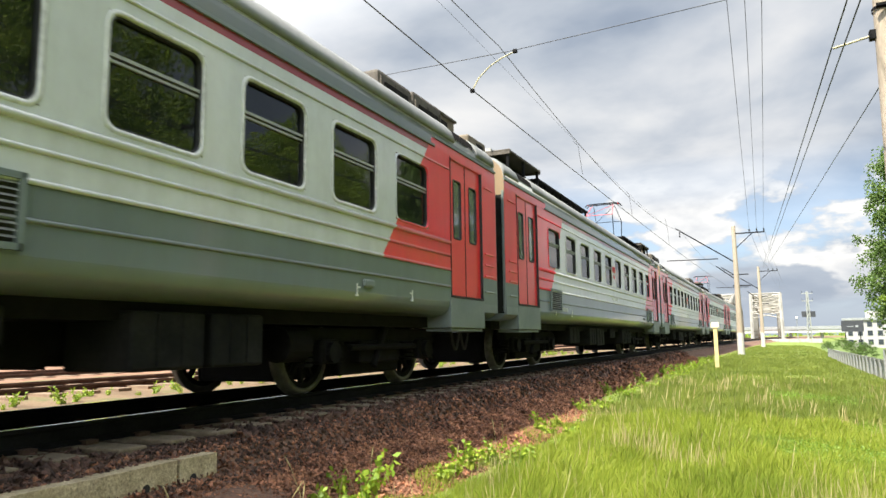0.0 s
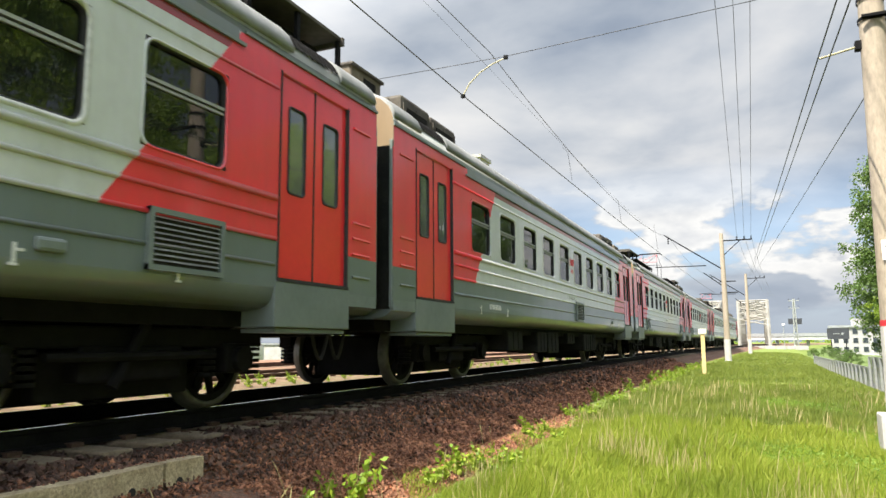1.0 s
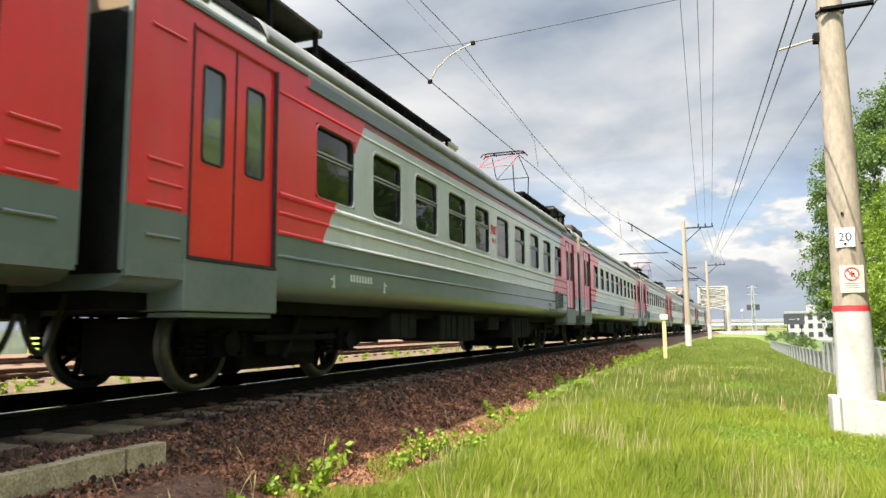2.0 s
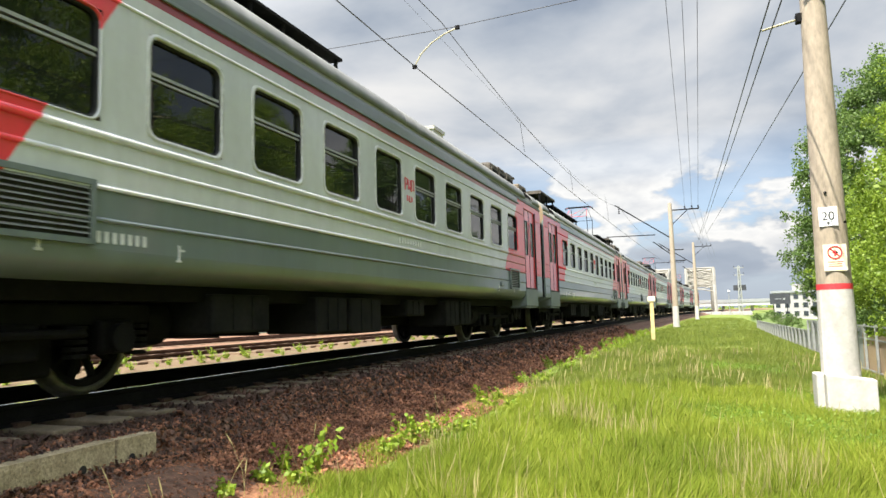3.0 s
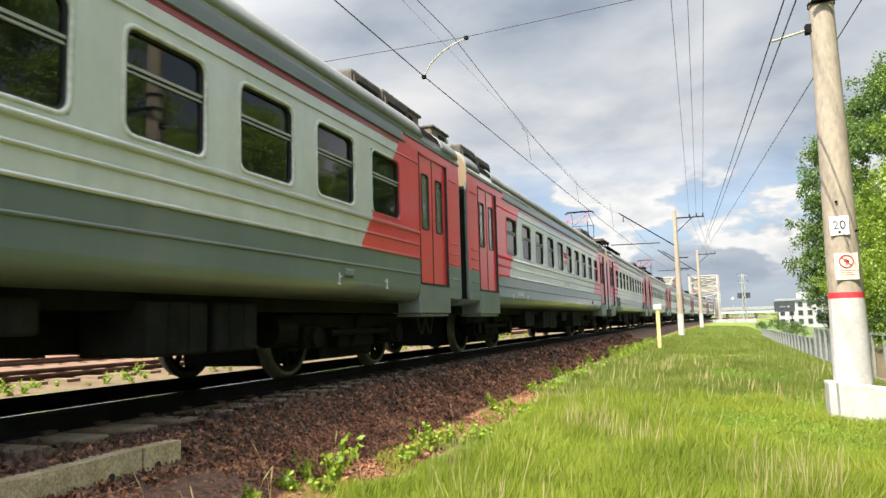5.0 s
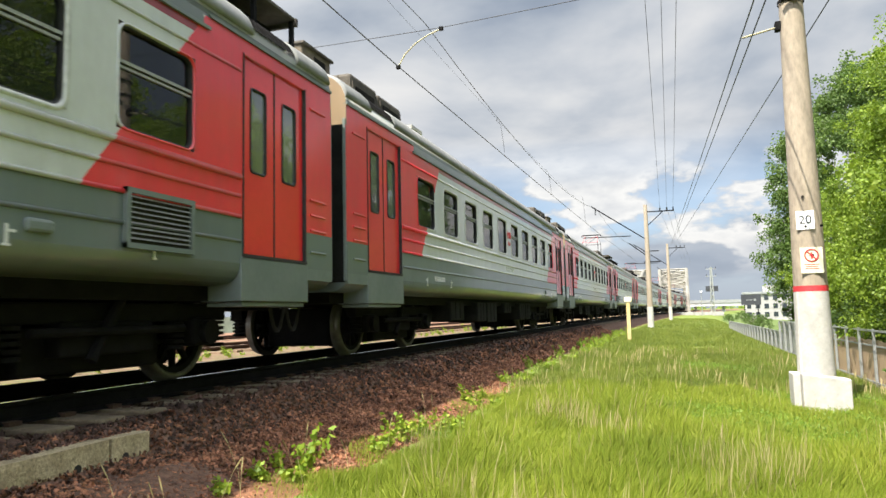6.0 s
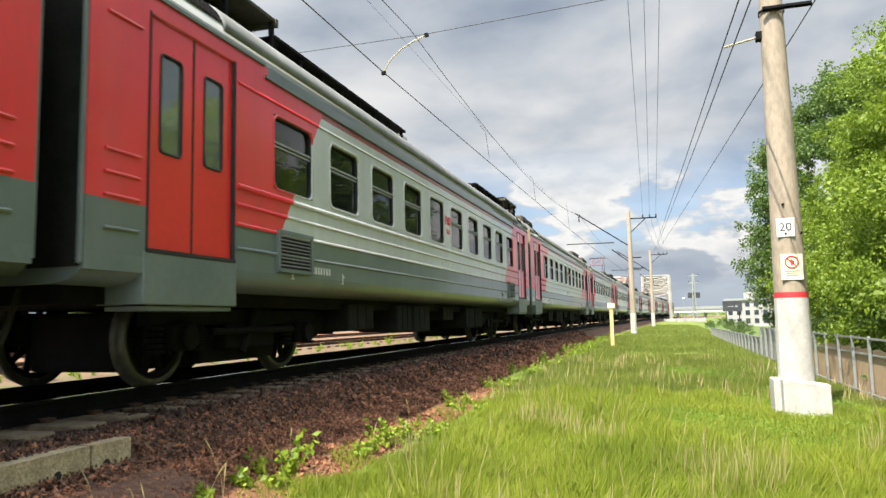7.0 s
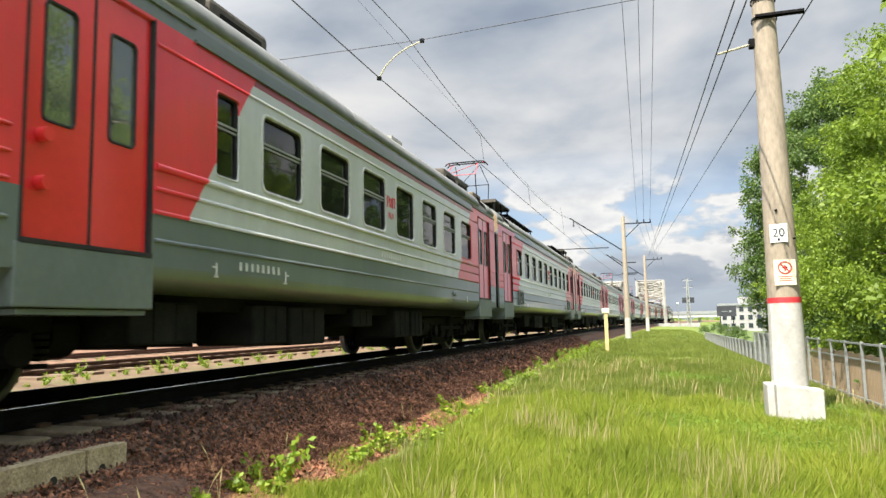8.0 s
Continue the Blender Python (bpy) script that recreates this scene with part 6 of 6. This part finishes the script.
WEED_BOX = surface("yellow_green_paint", (0.42, 0.46, 0.08), (0.55, 0.58, 0.14), 2, 0.6, 0, 0.1)
low_things()


# far wooded ridge and white rail barrier
def far_woods():
    rng = np.random.default_rng(12)
    cs = []
    for k in range(420):
        a = rng.random()
        cs.append((-380 + 900 * a, 620 + 60 * rng.random(), -6 + 7 * rng.random()))
    v = leaf_cloud(rng, cs, 60, 8.0, 2.0)
    tagged(new("far_woods", leaf_mesh("far_woods", v, LEAF)), "hazy distant line of trees", "woods", kind="stuff")


far_woods()


# ================= ballast stones and sleepers =================
def sleepers():
    bm = boxes((-1.36, 1.36, -0.14, 0.14, -0.42, -0.185), bevel=0.015)
    me = mesh_of("sleeper", bm, TIE)
    for k in range(120):
        y = -6 + 0.545 * k
        s = part("sleeper", me, None, track_near)
        s.matrix_basis = pose(track_x(y), y, 0, 0, 0, track_turn(y))
    fx = mesh_of("rail_fastener", boxes((-0.13, 0.13, -0.06, 0.06, -0.187, -0.15)), RUST)
    for k in range(60):
        y = -6 + 0.545 * k
        for u in (-0.76, 0.76):
            part("rail_fastener", fx, None, track_near).location = (track_x(y) + u, y, 0)
    verts, faces = [], []
    for off in (-4.83, -9.8):
        for k in range(90):
            y = -4 + 0.6 * k
            b = len(verts)
            for dz in (-0.5, -0.085):
                for dx, dy in ((-1.3, -0.13), (1.3, -0.13), (1.3, 0.13), (-1.3, 0.13)):
                    verts.append((track_x(y) + off + dx, y + dy, dz))
            faces += [(b + 4, b + 5, b + 6, b + 7)] + [(b + i, b + (i + 1) % 4, b + 4 + (i + 1) % 4, b + 4 + i) for i in range(4)]
    tagged(part("sleeper_rows", quick("sleeper_rows", verts, faces, FAR_TIE), None, track_far), "weathered sleepers", kind="stuff")


sleepers()


def stones():
    """Crushed stone on the near ballast shoulder, coarser with distance."""
    rng = np.random.default_rng(21)
    base = np.array([(1, 0, -0.3), (-0.5, 0.85, -0.25), (-0.5, -0.85, -0.3), (0.55, 0.5, 0.45), (-0.75, 0.1, 0.5), (0.3, -0.7, 0.5), (0.0, 0.1, 0.85)])
    tri = np.array([(0, 3, 5), (0, 1, 3), (1, 4, 3), (1, 2, 4), (2, 5, 4), (2, 0, 5), (3, 4, 6), (4, 5, 6), (5, 3, 6)])
    us_g = np.linspace(-8, 4, 400)
    zs_g = np.array([ground_z(u) for u in us_g])
    V, F, total = [], [], 0
    for y0, y1, n, s0, ua, ub in ((1.6, 9.0, 19000, 0.022, 1.3, 2.66), (9.0, 18.0, 9000, 0.034, 1.3, 2.62), (18.0, 42.0, 8000, 0.055, 1.2, 2.62), (5.4, 30.0, 4500, 0.045, 0.9, 1.5), (1.5, 4.1, 700, 0.04, 0.9, 1.5), (1.8, 14.0, 4500, 0.017, 2.5, 3.15), (3.0, 25.0, 2500, 0.04, -0.6, 0.6), (2.0, 30.0, 3000, 0.04, -1.9, -0.9)):
        y = y0 + (y1 - y0) * rng.random(n)
        u = ua + (ub - ua) * rng.random(n)
        x = u + TRACK_X + BEND * np.maximum(y, 0) ** 2
        z = np.interp(u, us_g, zs_g) + s0 * 0.25
        s = s0 * (0.55 + 0.9 * rng.random(n))
        q = rng.normal(size=(n, 4))
        q /= np.linalg.norm(q, axis=1)[:, None]
        w, a, b, c = q.T
        R = np.stack([np.stack([1 - 2 * (b * b + c * c), 2 * (a * b - c * w), 2 * (a * c + b * w)], 1),
                      np.stack([2 * (a * b + c * w), 1 - 2 * (a * a + c * c), 2 * (b * c - a * w)], 1),
                      np.stack([2 * (a * c - b * w), 2 * (b * c + a * w), 1 - 2 * (a * a + b * b)], 1)], 1)
        shape = base[None] * (0.75 + 0.5 * rng.random((n, 7, 3))) * np.array([1.3, 1.0, 0.62])
        v = np.einsum("nij,nkj->nki", R, shape) * s[:, None, None] + np.stack([x, y, z], 1)[:, None, :]
        V.append(v.reshape(-1, 3))
        F.append((np.arange(n)[:, None, None] * 7 + tri[None] + total).reshape(-1, 3))
        total += 7 * n
    v, f = np.concatenate(V), np.concatenate(F)
    me = bpy.data.meshes.new("ballast_stones")
    me.vertices.add(len(v))
    me.vertices.foreach_set("co", v.astype(np.float32).ravel())
    me.loops.add(f.size)
    me.loops.foreach_set("vertex_index", f.astype(np.int32).ravel())
    me.polygons.add(len(f))
    me.polygons.foreach_set("loop_start", np.arange(len(f), dtype=np.int32) * 3)
    me.polygons.foreach_set("loop_total", np.full(len(f), 3, dtype=np.int32))
    # stones near the rails are darker, with a ragged limit
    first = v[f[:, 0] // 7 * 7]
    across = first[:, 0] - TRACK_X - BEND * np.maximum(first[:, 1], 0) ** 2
    darker = across + 0.30 * np.sin(first[:, 0] * 977.0 + first[:, 1] * 613.0) < 1.72
    me.polygons.foreach_set("material_index", darker.astype(np.int32))
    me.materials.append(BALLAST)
    me.materials.append(DARK_STONE)
    me.update()
    me.validate()
    tagged(new("ballast_stones", me), "loose brown crushed stone ballast, darker beside the rail", "ballast", kind="stuff")


stones()


# ================= motion =================
def motions():
    for n, car in CARS.items():
        rows = []
        for i in range(17):
            y = run(i / 2) + PITCH * n
            rows.append((i / 2, pose(track_x(y), y, 0, 0, 0, track_turn(y))))
        walk(car, rows)
        for part_ob in car.children:
            if part_ob.name.startswith("wheelset"):
                p = part_ob.location.copy()
                walk(part_ob, [(k / 30, pose(p.x, p.y, p.z, -math.degrees(run(k / 30) / 0.5))) for k in range(241)])


motions()
